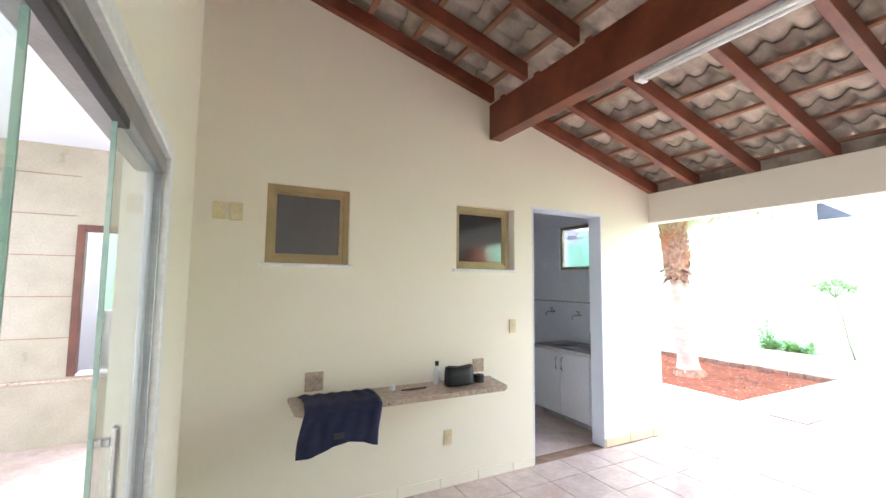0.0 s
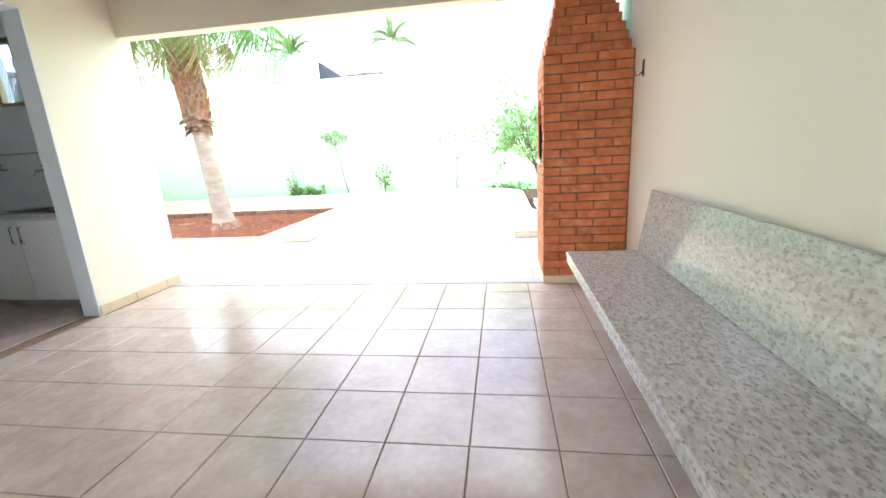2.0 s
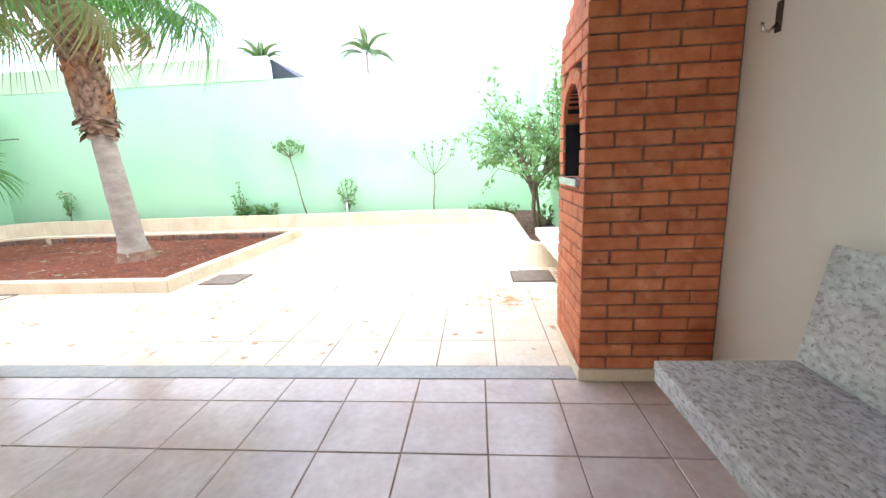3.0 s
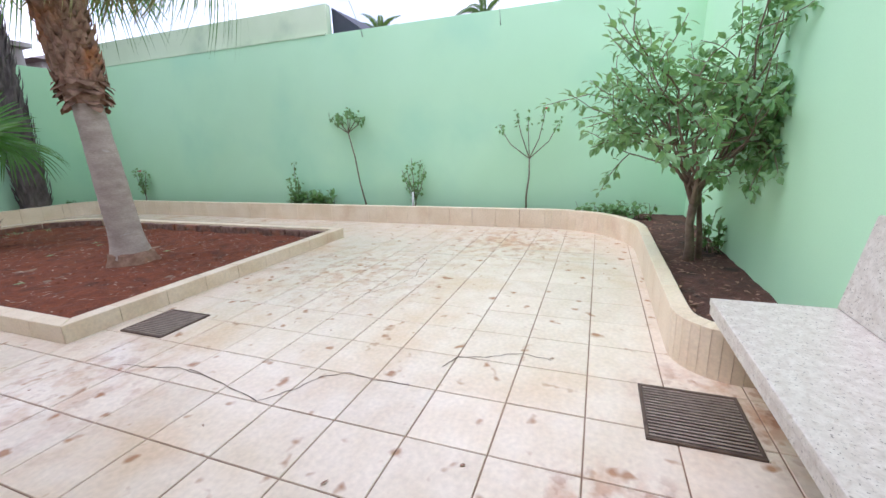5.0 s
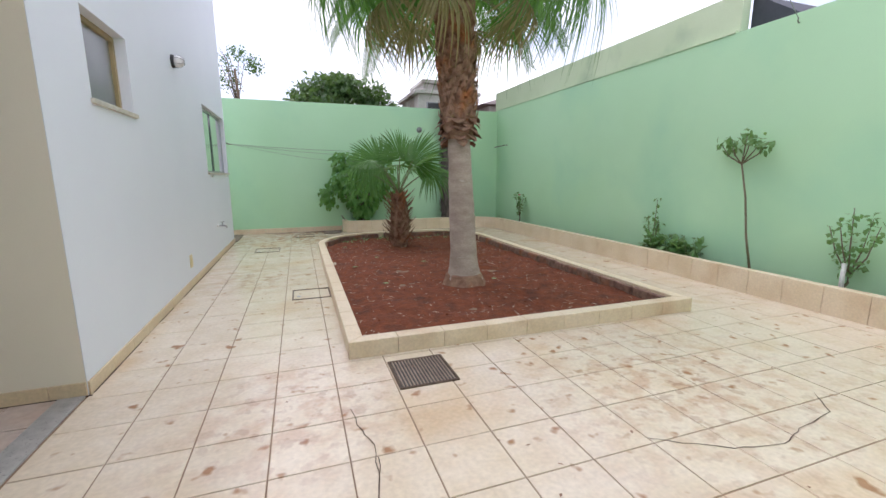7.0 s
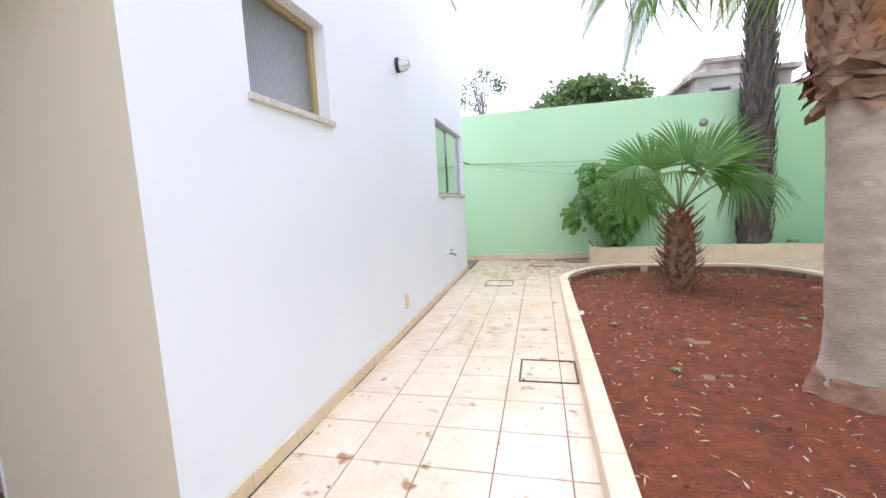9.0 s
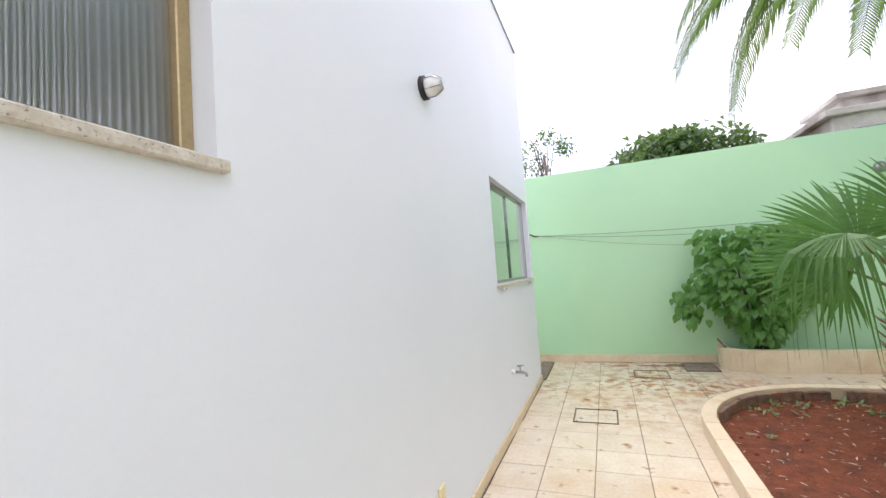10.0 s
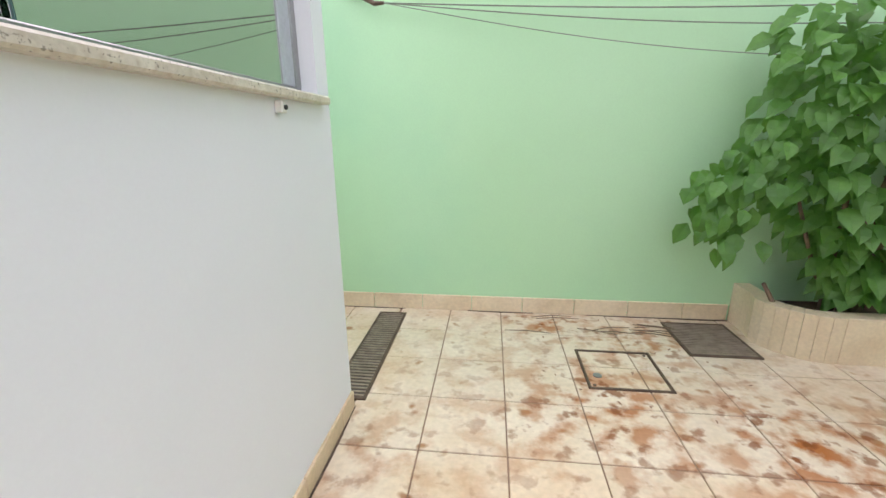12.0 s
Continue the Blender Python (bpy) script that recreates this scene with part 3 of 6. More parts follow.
def curb(name, pts, width, height, label, closed, material, piece):
    """A line of facing blocks along pts; the blocks lie to the left of the line."""
    base = thing(name, (*pts[0], 0), label, "curb", kind="structure")
    n = len(pts)
    norm = []
    for i in range(n):
        a, b = pts[i - 1] if (i or closed) else pts[0], pts[(i + 1) % n] if (i < n - 1 or closed) else pts[-1]
        d0 = Vector(pts[i]) - Vector(a)
        d1 = Vector(b) - Vector(pts[i])
        d0 = d0.normalized() if d0.length > 1e-6 else d1.normalized()
        d1 = d1.normalized() if d1.length > 1e-6 else d0
        nn = Vector((-d0.y - d1.y, d0.x + d1.x)).normalized()
        norm.append(nn / max(0.5, nn.dot(Vector((-d0.y, d0.x)))))
    for i in range(n if closed else n - 1):
        j = (i + 1) % n
        p, q = Vector(pts[i]), Vector(pts[j])
        g = (q - p).normalized() * (0.0018 if (q - p).length > 0.2 else 0.0008)
        bmx = bmesh.new()
        o = [p + g, q - g, q + norm[j] * width - g, p + norm[i] * width + g]
        c = (p + q) / 2
        lo = [bmx.verts.new((v.x - c.x, v.y - c.y, -0.02)) for v in o]
        hi = [bmx.verts.new((v.x - c.x, v.y - c.y, height + random.uniform(-0.0015, 0.0015))) for v in o]
        bmx.faces.new(lo[::-1])
        bmx.faces.new(hi)
        for k in range(4):
            bmx.faces.new((lo[k], lo[(k + 1) % 4], hi[(k + 1) % 4], hi[k]))
        top = [e for e in bmx.edges if all(v in hi for v in e.verts)]
        bmesh.ops.bevel(bmx, geom=top, offset=0.004 if (q - p).length > 0.2 else 0.002, segments=1, affect="EDGES")
        ob = part(piece, bmx, material)
        ob.location = (c.x, c.y, 0)
        ob.parent = base
        ob.matrix_parent_inverse = base.matrix_world.inverted()
    return base


PX0, PX1, PY0, PY1 = 4.90, 7.75, 2.79, 7.95
plan = split((PX0, PY0), (PX1, PY0), 0.315) + split((PX1, PY0), (PX1, 7.0), 0.315) + arc(PX1 - 0.95, 7.0, 0.95, 0, 90, 9) \
    + split((PX1 - 0.95, PY1), (PX0 + 1.1, PY1), 0.3)[1:] + arc(PX0 + 1.1, PY1 - 1.1, 1.1, 90, 180, 12) + split((PX0, PY1 - 1.1), (PX0, PY0), 0.315)[1:]
curb("planter_curb", plan, 0.10, 0.112, "low sand coloured tiled curb round the palm bed", True, CURB_TILE, "curb_block")
bed = [(5.50, N), (5.50, N - 0.16)] + arc(5.75, N - 0.19, 0.28, 180, 270, 8)[1:] + split((5.75, 8.80), (8.1, 8.80), 0.31)[1:] + arc(8.1, 8.2, 0.6, 90, 0, 10) \
    + split((8.7, 8.2), (8.7, 0.55), 0.31)[1:] + arc(7.75, 0.55, 0.95, 0, -90, 16) + split((7.75, -0.40), (5.78, -0.40), 0.31)[1:] + arc(5.78, -0.66, 0.26, 90, 180, 9) + [(5.52, S)]
curb("bed_curb", bed, 0.085, 0.235, "knee-high tiled curb along the rose bed", False, CURB_TILE, "curb_block")


def soil(name, spans, z, material, label, amp=0.02, nx=40):
    """A bumpy sheet of earth between x limits at each y."""
    bm = bmesh.new()
    rows = []
    for y, x0, x1 in spans:
        rows.append([bm.verts.new((x0 + (x1 - x0) * k / nx, y, z + amp * noise.fractal((x0 * 3 + (x1 - x0) * k / nx * 3, y * 3, z), 0.8, 2.0, 5))) for k in range(nx + 1)])
    for r0, r1 in zip(rows, rows[1:]):
        for k in range(nx):
            bm.faces.new((r0[k], r0[k + 1], r1[k + 1], r1[k]))
    return tagged(part(name, bm, material, smooth=True), label, "soil", kind="structure")


def planter_limits(y):
    x0, x1 = PX0, PX1
    if y > PY1 - 1.1:
        x0 = PX0 + 1.1 - math.sqrt(max(0.0, 1.21 - (y - PY1 + 1.1) ** 2))
    if y > 7.0:
        x1 = PX1 - 0.95 + math.sqrt(max(0.0, 0.9025 - (y - 7.0) ** 2))
    return y, x0 + 0.06, x1 - 0.06


soil("soil_planter", [planter_limits(PY0 + 0.06 + (PY1 - PY0 - 0.12) * k / 90) for k in range(91)], 0.012, SOIL, "bare red-brown earth in the palm bed", 0.022, 60)


def bed_limits(y):
    if y > 8.86:
        return y, 5.60, EA
    if y > 8.2:
        return y, 8.1 + math.sqrt(max(0.0, 0.4356 - (y - 8.2) ** 2)), EA
    if y > 0.55:
        return y, 8.76, EA
    if y > -0.46:
        return y, 7.75 + math.sqrt(max(0.0, 1.02 - (y - 0.55) ** 2)), EA
    return y, 5.60, EA


soil("soil_bed", [bed_limits(y) for y in [S + 0.03 * k for k in range(18)] + [-0.475, -0.459] + [-0.44 + 0.05 * k for k in range(19)] + [0.5 + 0.2 * k for k in range(38)] + [8.14 + 0.06 * k for k in range(12)] + [8.855, 8.861] + [8.88 + 0.03 * k for k in range(14)]],
     0.135, DARK_SOIL, "dark earth in the bed along the walls", 0.02, 40)
edging = thing("brick_edging", (7.62, PY0 + 0.1, 0.05), "row of dark weathered bricks lining the palm bed", "brick edging", kind="structure")
edge_mesh = mesh_of(soft_box(-0.022, 0.022, -0.098, 0.098, -0.06, 0.048, 0.006, 1), "edging_brick", EDGE_BRICK)
edge_line = split((7.625, PY0 + 0.22), (7.625, 7.0), 0.205) + [(PX1 - 0.95 + 0.815 * math.cos(a), 7.0 + 0.815 * math.sin(a)) for a in (0.13 + 0.25 * k for k in range(6))] \
    + split((PX1 - 0.98, 7.815), (PX0 + 1.1, 7.815), 0.205) + [(PX0 + 1.1 + 0.978 * math.cos(a), PY1 - 1.1 + 0.978 * math.sin(a)) for a in (1.67 + 0.21 * k for k in range(6))]
for k, (x, y) in enumerate(edge_line):
    q = edge_line[min(k + 1, len(edge_line) - 1)]
    b = edge_line[max(k - 1, 0)]
    ob = new("edging_brick", edge_mesh)
    ob.location = (x + random.uniform(-0.005, 0.005), y + random.uniform(-0.005, 0.005), 0.042 + random.uniform(-0.006, 0.006))
    ob.rotation_euler = (random.uniform(-0.03, 0.03), random.uniform(-0.05, 0.05), math.atan2(q[1] - b[1], q[0] - b[0]) - math.pi / 2)
    ob.parent = edging
    ob.matrix_parent_inverse = edging.matrix_world.inverted()


# ---- barbecue ----
def adopt(ob, parent):
    ob.parent = parent
    ob.matrix_parent_inverse = parent.matrix_world.inverted()
    return ob


bbq = thing("brick_barbecue", (3.66, -0.7, 0), "orange-red brick barbecue with an arched firebox and tapering chimney", "barbecue")
BX0, BX1, BY0, BY1, CH = 3.405, 3.928, S, -0.41, 0.0625
MX0, MX1, SPRING, ARCH_R = 3.497, 3.837, 1.19, 0.17
MXC = (MX0 + MX1) / 2
part("plinth", soft_box(BX0 - 0.006, BX1 + 0.006, BY0, BY1 + 0.006, 0, 0.062, 0.004, 1), BEIGE_TILE, bbq, "beige tiled plinth")
for bx in ((BX0 + 0.005, BX1 - 0.005, BY0, BY1 - 0.005, 0.06, 0.90), (BX0 + 0.005, MX0, BY0, BY1 - 0.005, 0.90, 1.6245), (MX1, BX1 - 0.005, BY0, BY1 - 0.005, 0.90, 1.6245), (MX0, MX1, BY0, BY0 + 0.08, 0.90, 1.6245)):
    bm = bmesh.new()
    box(bm, *bx)
    part("mortar_core", bm, MORTAR, bbq, "recessed dark brown mortar")
bm = bmesh.new()
for k in range(20):
    xa, xb = MX0 + (MX1 - MX0) * k / 20, MX0 + (MX1 - MX0) * (k + 1) / 20
    rise = math.sqrt(max(0.0, ARCH_R ** 2 - ((xa + xb) / 2 - MXC) ** 2))
    box(bm, xa, xb, BY1 - 0.10, BY1 - 0.012, SPRING + rise, 1.6245)
part("arch_filling", bm, SOOT, bbq, "soot-stained arch filling")
for bx in ((MX0, MX0 + 0.008, BY0 + 0.08, BY1 - 0.006, 0.91, SPRING), (MX0, MX0 + 0.008, BY0 + 0.08, BY1 - 0.10, SPRING, 1.50), (MX1 - 0.008, MX1, BY0 + 0.08, BY1 - 0.006, 0.91, SPRING),
           (MX1 - 0.008, MX1, BY0 + 0.08, BY1 - 0.10, SPRING, 1.50), (MX0 + 0.008, MX1 - 0.008, BY0 + 0.08, BY0 + 0.09, 0.91, 1.50), (MX0 + 0.008, MX1 - 0.008, BY0 + 0.09, BY1 - 0.101, 1.49, 1.50)):
    bm = bmesh.new()
    box(bm, *bx)
    part("firebox_panel", bm, SOOT, bbq, "soot blackened firebox lining")
part("hearth_slab", soft_box(3.47, 3.838, BY0 + 0.1, BY1 + 0.025, 0.898, 0.933, 0.005), GRANITE, bbq, "grey granite hearth slab")
brick_cache = {}
def brick(l, d, x, y, z, along_x, parent):
    key = (round(l, 2), round(d, 2))
    if key not in brick_cache:
        bmx = soft_box(-l / 2 + 0.0045, l / 2 - 0.0045, -d / 2, d / 2, -0.0275, 0.0275, 0.003, 1)
        brick_cache[key] = mesh_of(bmx, "brick", BRICK)
    ob = new("brick", brick_cache[key])
    ob.location = (x + random.uniform(-0.0015, 0.0015), y + random.uniform(-0.0015, 0.0015), z)
    ob.rotation_euler = (random.uniform(-0.008, 0.008), random.uniform(-0.008, 0.008), (0 if along_x else math.pi / 2) + random.uniform(-0.008, 0.008))
    adopt(ob, parent)


def brick_run(a0, a1, shift, put_brick):
    a = a0
    first = True
    while a < a1 - 0.03:
        l = 0.1175 if (first and shift) else 0.235
        b = min(a + l, a1)
        if a1 - b < 0.045:
            b = a1
        put_brick((a + b) / 2, b - a)
        a, first = b, False


def course(k, x0, x1, y0, y1, z, mouth):
    """One ring of bricks round three sides; the mouth is left open on the north."""
    D = 0.09
    odd = k % 2
    for face in (x0 + D / 2 - 0.004, x1 - D / 2 + 0.004):
        brick_run(y0 + 0.005, y1 + 0.009, odd, lambda c, l, fx=face: brick(l, D, fx, c, z, False, bbq))
    n0, n1 = x0 + D, x1 - D
    if mouth:
        return
    brick_run(n0, n1, not odd, lambda c, l: brick(l, D, c, y1 - D / 2 + 0.004, z, True, bbq))


for k in range(25):
    z = 0.062 + CH * (k + 0.5)
    course(k, BX0, BX1, BY0, BY1, z, 0.92 < z < 1.42)
for k in range(9):
    z, c = 0.062 + CH * (25.5 + k), k + 1
    course(k + 1, BX0 + 0.0222 * c, BX1 - 0.019 * c, BY0 + 0.016 * c, BY1 - 0.015 * c, z, False)
bm = bmesh.new()
for k in range(9):
    z, c = 0.062 + CH * (25 + k), k + 1
    box(bm, BX0 + 0.0222 * c + 0.006, BX1 - 0.019 * c - 0.006, BY0 + 0.016 * c + 0.006, BY1 - 0.015 * c - 0.006, z, z + CH)
part("taper_core", bm, MORTAR, bbq, "recessed dark brown mortar")
bm = bmesh.new()
for k in range(8):
    zc = 0.062 + CH * (34.5 + k)
    box(bm, 3.602, 3.752, -0.855, -0.545, zc - 0.026, zc + 0.026)
    box(bm, 3.612, 3.742, -0.845, -0.555, zc + 0.026, zc + 0.0366)
part("chimney", bm, BRICK, bbq, "brick chimney shaft")
arch_mesh = mesh_of(soft_box(-0.0235, 0.0235, -0.05, 0.05, -0.034, 0.034, 0.004, 1), "arch_brick", BRICK)
for q in range(12):
    a = math.pi * (q + 0.5) / 12
    ob = new("arch_brick", arch_mesh)
    ob.matrix_world = pose(MXC + 0.204 * math.cos(a), BY1 - 0.042, SPRING + 0.204 * math.sin(a), 0, 90 - math.degrees(a), 0)
    adopt(ob, bbq)

# ---- benches ----
def bench(x0, x1, material, label, back_x0, back_x1, legs, depth_front=-0.487):
    b = thing("granite_bench", ((x0 + x1) / 2, -0.7, 0), label, "bench", "granite benches")
    part("seat", soft_box(x0, x1, depth_front, -0.995, 0.372, 0.402, 0.006), material, b)
    bm = soft_box(x0 + 0.0, x1 - 0.004, depth_front - 0.022, depth_front - 0.004, 0.332, 0.373, 0.004, 1)
    part("front_edge", bm, material, b, "polished front edge strip")
    bm = bmesh.new()
    box(bm, back_x0, back_x1, -0.010, 0.010, 0.0, 0.36)
    bmesh.ops.bevel(bm, geom=list(bm.edges), offset=0.004, segments=2, affect="EDGES")
    ob = part("backrest", bm, material, None)
    ob.matrix_world = pose(0, -0.905, 0.400, 9.5, 0, 0)
    adopt(ob, b)
    for lx in legs:
        part("support", soft_box(lx - 0.03, lx + 0.03, -0.72, -0.99, 0.0, 0.373, 0.005, 1), material, b, "upright stone support")
    return b


bench(-0.41, 2.82, GRANITE, "long polished grey granite bench with sloping backrest", -0.41, 2.82, (0.1, 1.9))
bench(3.945, 5.48, WORN_GRANITE, "weathered granite bench outdoors beside the barbecue", 3.945, 5.48, (4.1, 5.12))

# ---- wall shelf and the things on it ----
bm = bmesh.new()
outline = [(0.12, W), (0.12, 2.52), (0.16, 2.49), (1.46, 2.49), (1.50, 2.52), (1.55, W)]
lo = [bm.verts.new((x, y, 0.70)) for x, y in outline]
hi = [bm.verts.new((x, y, 0.73)) for x, y in outline]
bm.faces.new(lo[::-1])
bm.faces.new(hi)
for k in range(6):
    bm.faces.new((lo[k], lo[(k + 1) % 6], hi[(k + 1) % 6], hi[k]))
bmesh.ops.bevel(bm, geom=[e for e in bm.edges if abs(e.verts[0].co.z - e.verts[1].co.z) < 0.001], offset=0.005, segments=2, affect="EDGES")
shelf = thing("wall_shelf", (0.9, W, 0.70), "tan granite shelf fixed to the cream wall", "shelf")
part("slab", bm, TAN_GRANITE, shelf)
for x in (0.5, 1.25):
    bm = bmesh.new()
    box(bm, x - 0.012, x + 0.012, 2.58, W, 0.682, 0.70)
    part("bracket", bm, CREAM, shelf)

bm = bmesh.new()
cols, rws = 26, 22
vs = []
for j in range(rws + 1):
    row = []
    for i in range(cols + 1):
        u, v = i / cols, j / rws
        x = 0.165 + 0.43 * u
        s = v * 0.46
        fold = 0.010 * math.sin(u * 17 + v * 2.0) + 0.012 * noise.noise((u * 5, v * 4, 3))
        if s < 0.24:
            y, z = W - 0.06 - s, 0.742 + abs(fold) * 0.8
        else:
            y, z = 2.488 - 0.012 - 0.9 * abs(fold) - 0.02 * (s - 0.24), 0.742 - (s - 0.24) * (1.0 + 0.12 * math.sin(u * 6 + 1))
        x += (0.02 * math.sin(v * 5) - 0.02 * v) * (1 if u < 0.5 else 0.7)
        row.append(bm.verts.new((x, y, z)))
    vs.append(row)
for j in range(rws):
    for i in range(cols):
        bm.faces.new((vs[j][i], vs[j][i + 1], vs[j + 1][i + 1], vs[j + 1][i]))
shirt = thing("shirt", (0.38, 2.6, 0.735), "crumpled navy blue shirt hanging over the shelf edge", "shirt")
ob = part("cloth", bm, NAVY, shirt, smooth=True)
sol = ob.modifiers.new("thick", "SOLIDIFY")
sol.thickness = 0.006
bm = soft_box(0.31, 0.37, 2.446, 2.452, 0.58, 0.61, 0.002, 1)
part("label_patch", bm, DARK, shirt, "small dark sewn patch")

bm = bmesh.new()
bmesh.ops.create_cube(bm, size=1, matrix=Matrix.Translation((1.20, 2.66, 0.79)) @ Matrix.Diagonal((0.20, 0.08, 0.115, 1)))
bmesh.ops.subdivide_edges(bm, edges=list(bm.edges), cuts=5, use_grid_fill=True)
for v in bm.verts:
    u, w = (v.co.x - 1.20) / 0.10, (v.co.z - 0.79) / 0.0575
    v.co.y = 2.66 + (v.co.y - 2.66) * (1 - 0.55 * max(0, w) ** 2) * (1 - 0.35 * abs(u) ** 3)
    v.co.z += 0.010 * abs(u) ** 2 * max(0, w) + 0.003 * noise.noise(v.co * 30)
pouch = thing("pouch", (1.20, 2.66, 0.732), "small black cloth pouch on the shelf", "pouch")
part("body", bm, DARK, pouch, smooth=True)
bm = bmesh.new()
tube(bm, [(1.11, 2.655, 0.862), (1.2, 2.655, 0.852), (1.29, 2.655, 0.862)], 0.004, 6)
part("zip", bm, DARK, pouch)
bottle = thing("bottle", (1.07, 2.74, 0.731), "small clear plastic bottle with a dark cap", "bottle")
bm = bmesh.new()
lathe(bm, [(0.022, 0), (0.026, 0.004), (0.026, 0.09), (0.012, 0.115), (0.011, 0.125)], (1.07, 2.74, 0.731), 16)
part("body", bm, WHITE_PLASTIC, bottle, smooth=True)
bm = bmesh.new()
lathe(bm, [(0.013, 0.125), (0.013, 0.15), (0.011, 0.153)], (1.07, 2.74, 0.731), 14)
part("cap", bm, DARK, bottle, "black cap")
roll = thing("tape_roll", (1.37, 2.68, 0.731), "dark roll lying beside the pouch", "roll")
bm = bmesh.new()
lathe(bm, [(0.035, 0), (0.038, 0.004), (0.038, 0.045), (0.035, 0.05), (0.018, 0.05), (0.018, 0.02)], (1.37, 2.68, 0.731), 20)
part("body", bm, DARK, roll, smooth=False)
bm = bmesh.new()
tube(bm, [(0.78, 2.66, 0.739), (0.86, 2.655, 0.739), (0.93, 2.66, 0.739)], [0.004, 0.007, 0.007], 8)
pen = thing("pen", (0.86, 2.66, 0.732), "slim dark pen lying on the shelf", "pen")
part("barrel", bm, DARK, pen, smooth=True)
bm = bmesh.new()
tube(bm, [(0.93, 2.66, 0.739), (0.955, 2.662, 0.739)], [0.0075, 0.006], 8)
part("cap", bm, DARK, pen)
bm = bmesh.new()
lathe(bm, [(0.012, 0), (0.02, 0.01), (0.018, 0.03), (0.008, 0.04)], (0.735, 2.70, 0.731), 12)
tagged(part("paper_scrap", bm, WHITE_PLASTIC), "crumpled white scrap beside the shirt", "scrap")


def plate(x, z, w, h, material, label, name="switch_plate", knobs=1, y=W):
    t = thing(name, (x, y, z), label, "switch" if name == "switch_plate" else "socket", "wall plates")
    part("plate", soft_box(x - w / 2, x + w / 2, y - 0.009, y, z - h / 2, z + h / 2, 0.003), material, t)
    for k in range(knobs):
        zc = z + (k - (knobs - 1) / 2) * 0.035
        part("rocker", soft_box(x - 0.012, x + 0.012, y - 0.014, y - 0.008, zc - 0.013, zc + 0.013, 0.002, 1), material, t)
    return t


plate(-0.20, 1.82, 0.065, 0.10, IVORY, "ivory wall switch plate with a hook")
plate(-0.29, 1.82, 0.065, 0.10, IVORY, "blank ivory wall plate", knobs=0)
plate(1.765, 1.09, 0.058, 0.105, IVORY, "ivory light switch beside the laundry doorway", knobs=2)
plate(1.20, 0.335, 0.062, 0.105, IVORY, "ivory socket low on the cream wall", "socket_plate", 1)
plate(0.27, 0.81, 0.11, 0.115, TAN_GRANITE, "tan stone plate above the shelf", "socket_plate", 0)
plate(1.45, 0.815, 0.095, 0.095, TAN_GRANITE, "small tan stone plate above the shelf end", "socket_plate", 0)

# coat hook on the bench wall
hook = thing("wall_hook", (3.22, S, 1.46), "dark metal coat hook on the cream wall", "hook")
part("plate", soft_box(3.205, 3.235, S, S + 0.006, 1.42, 1.52, 0.002, 1), RUST_METAL, hook)
bm = bmesh.new()
tube(bm, [(3.22, S + 0.006, 1.45), (3.22, S + 0.03, 1.425), (3.22, S + 0.05, 1.43), (3.22, S + 0.055, 1.455)], 0.005, 8)
part("prong", bm, CHROME, hook, smooth=True)

# fluorescent lamp beside the main beam
lamp = thing("fluorescent_lamp", (1.72, 0.95, 2.56), "twin white fluorescent batten lamp under the main beam", "lamp")
part("housing", soft_box(1.665, 1.745, 0.30, 1.60, 2.555, 2.60, 0.004), WHITE_PLASTIC, lamp)
for x in (1.685, 1.727):
    bm = bmesh.new()
    tube(bm, [(x, 0.33, 2.532), (x, 1.57, 2.532)], 0.0145, 12)
    part("tube", bm, TUBE, lamp, smooth=True)
part("mounting_block", soft_box(1.662, 1.75, 1.12, 1.30, 2.60, 2.64, 0.003, 1), WOOD, lamp, "red-brown wooden block")
for y in (0.315, 1.585):
    part("end_cap", soft_box(1.668, 1.742, y - 0.018, y + 0.018, 2.513, 2.556, 0.003, 1), WHITE_PLASTIC, lamp)

# ---- windows and doors ----
def awning(name, x0, x1, z0, z1, y_face, depth, label):
    """Small tan aluminium window in the patio wall, with a dark screened pane and a stone sill."""
    w = thing(name, ((x0 + x1) / 2, y_face, z0), label, "window", kind="structure")
    yf = y_face + depth
    f = 0.038
    for nm, b in (("frame_left", (x0, x0 + f, z0, z1)), ("frame_right", (x1 - f, x1, z0, z1)), ("frame_bottom", (x0 + f, x1 - f, z0, z0 + f)), ("frame_top", (x0 + f, x1 - f, z1 - f, z1))):
        part("window_frame", soft_box(b[0], b[1], yf, yf + 0.045, b[2], b[3], 0.003, 1), TAN_METAL, w)
    g = f + 0.02
    for b in ((x0 + f, x0 + g, z0 + f, z1 - f), (x1 - g, x1 - f, z0 + f, z1 - f), (x0 + g, x1 - g, z0 + f, z0 + g), (x0 + g, x1 - g, z1 - g, z1 - f)):
        part("sash_rail", soft_box(b[0], b[1], yf + 0.012, yf + 0.035, b[2], b[3], 0.002, 1), TAN_METAL, w)
    bm = bmesh.new()
    box(bm, x0 + g, x1 - g, yf + 0.020, yf + 0.024, z0 + g, z1 - g)
    part("pane", bm, DARK_PANE, w, "dark glass behind insect mesh").visible_shadow = False
    part("window_sill", soft_box(x0 - 0.03, x1 + 0.03, y_face - 0.015, y_face + 0.06, z0 - 0.022, z0 - 0.001, 0.003, 1), WHITE_PLASTIC, w, "thin pale sill")
    return w


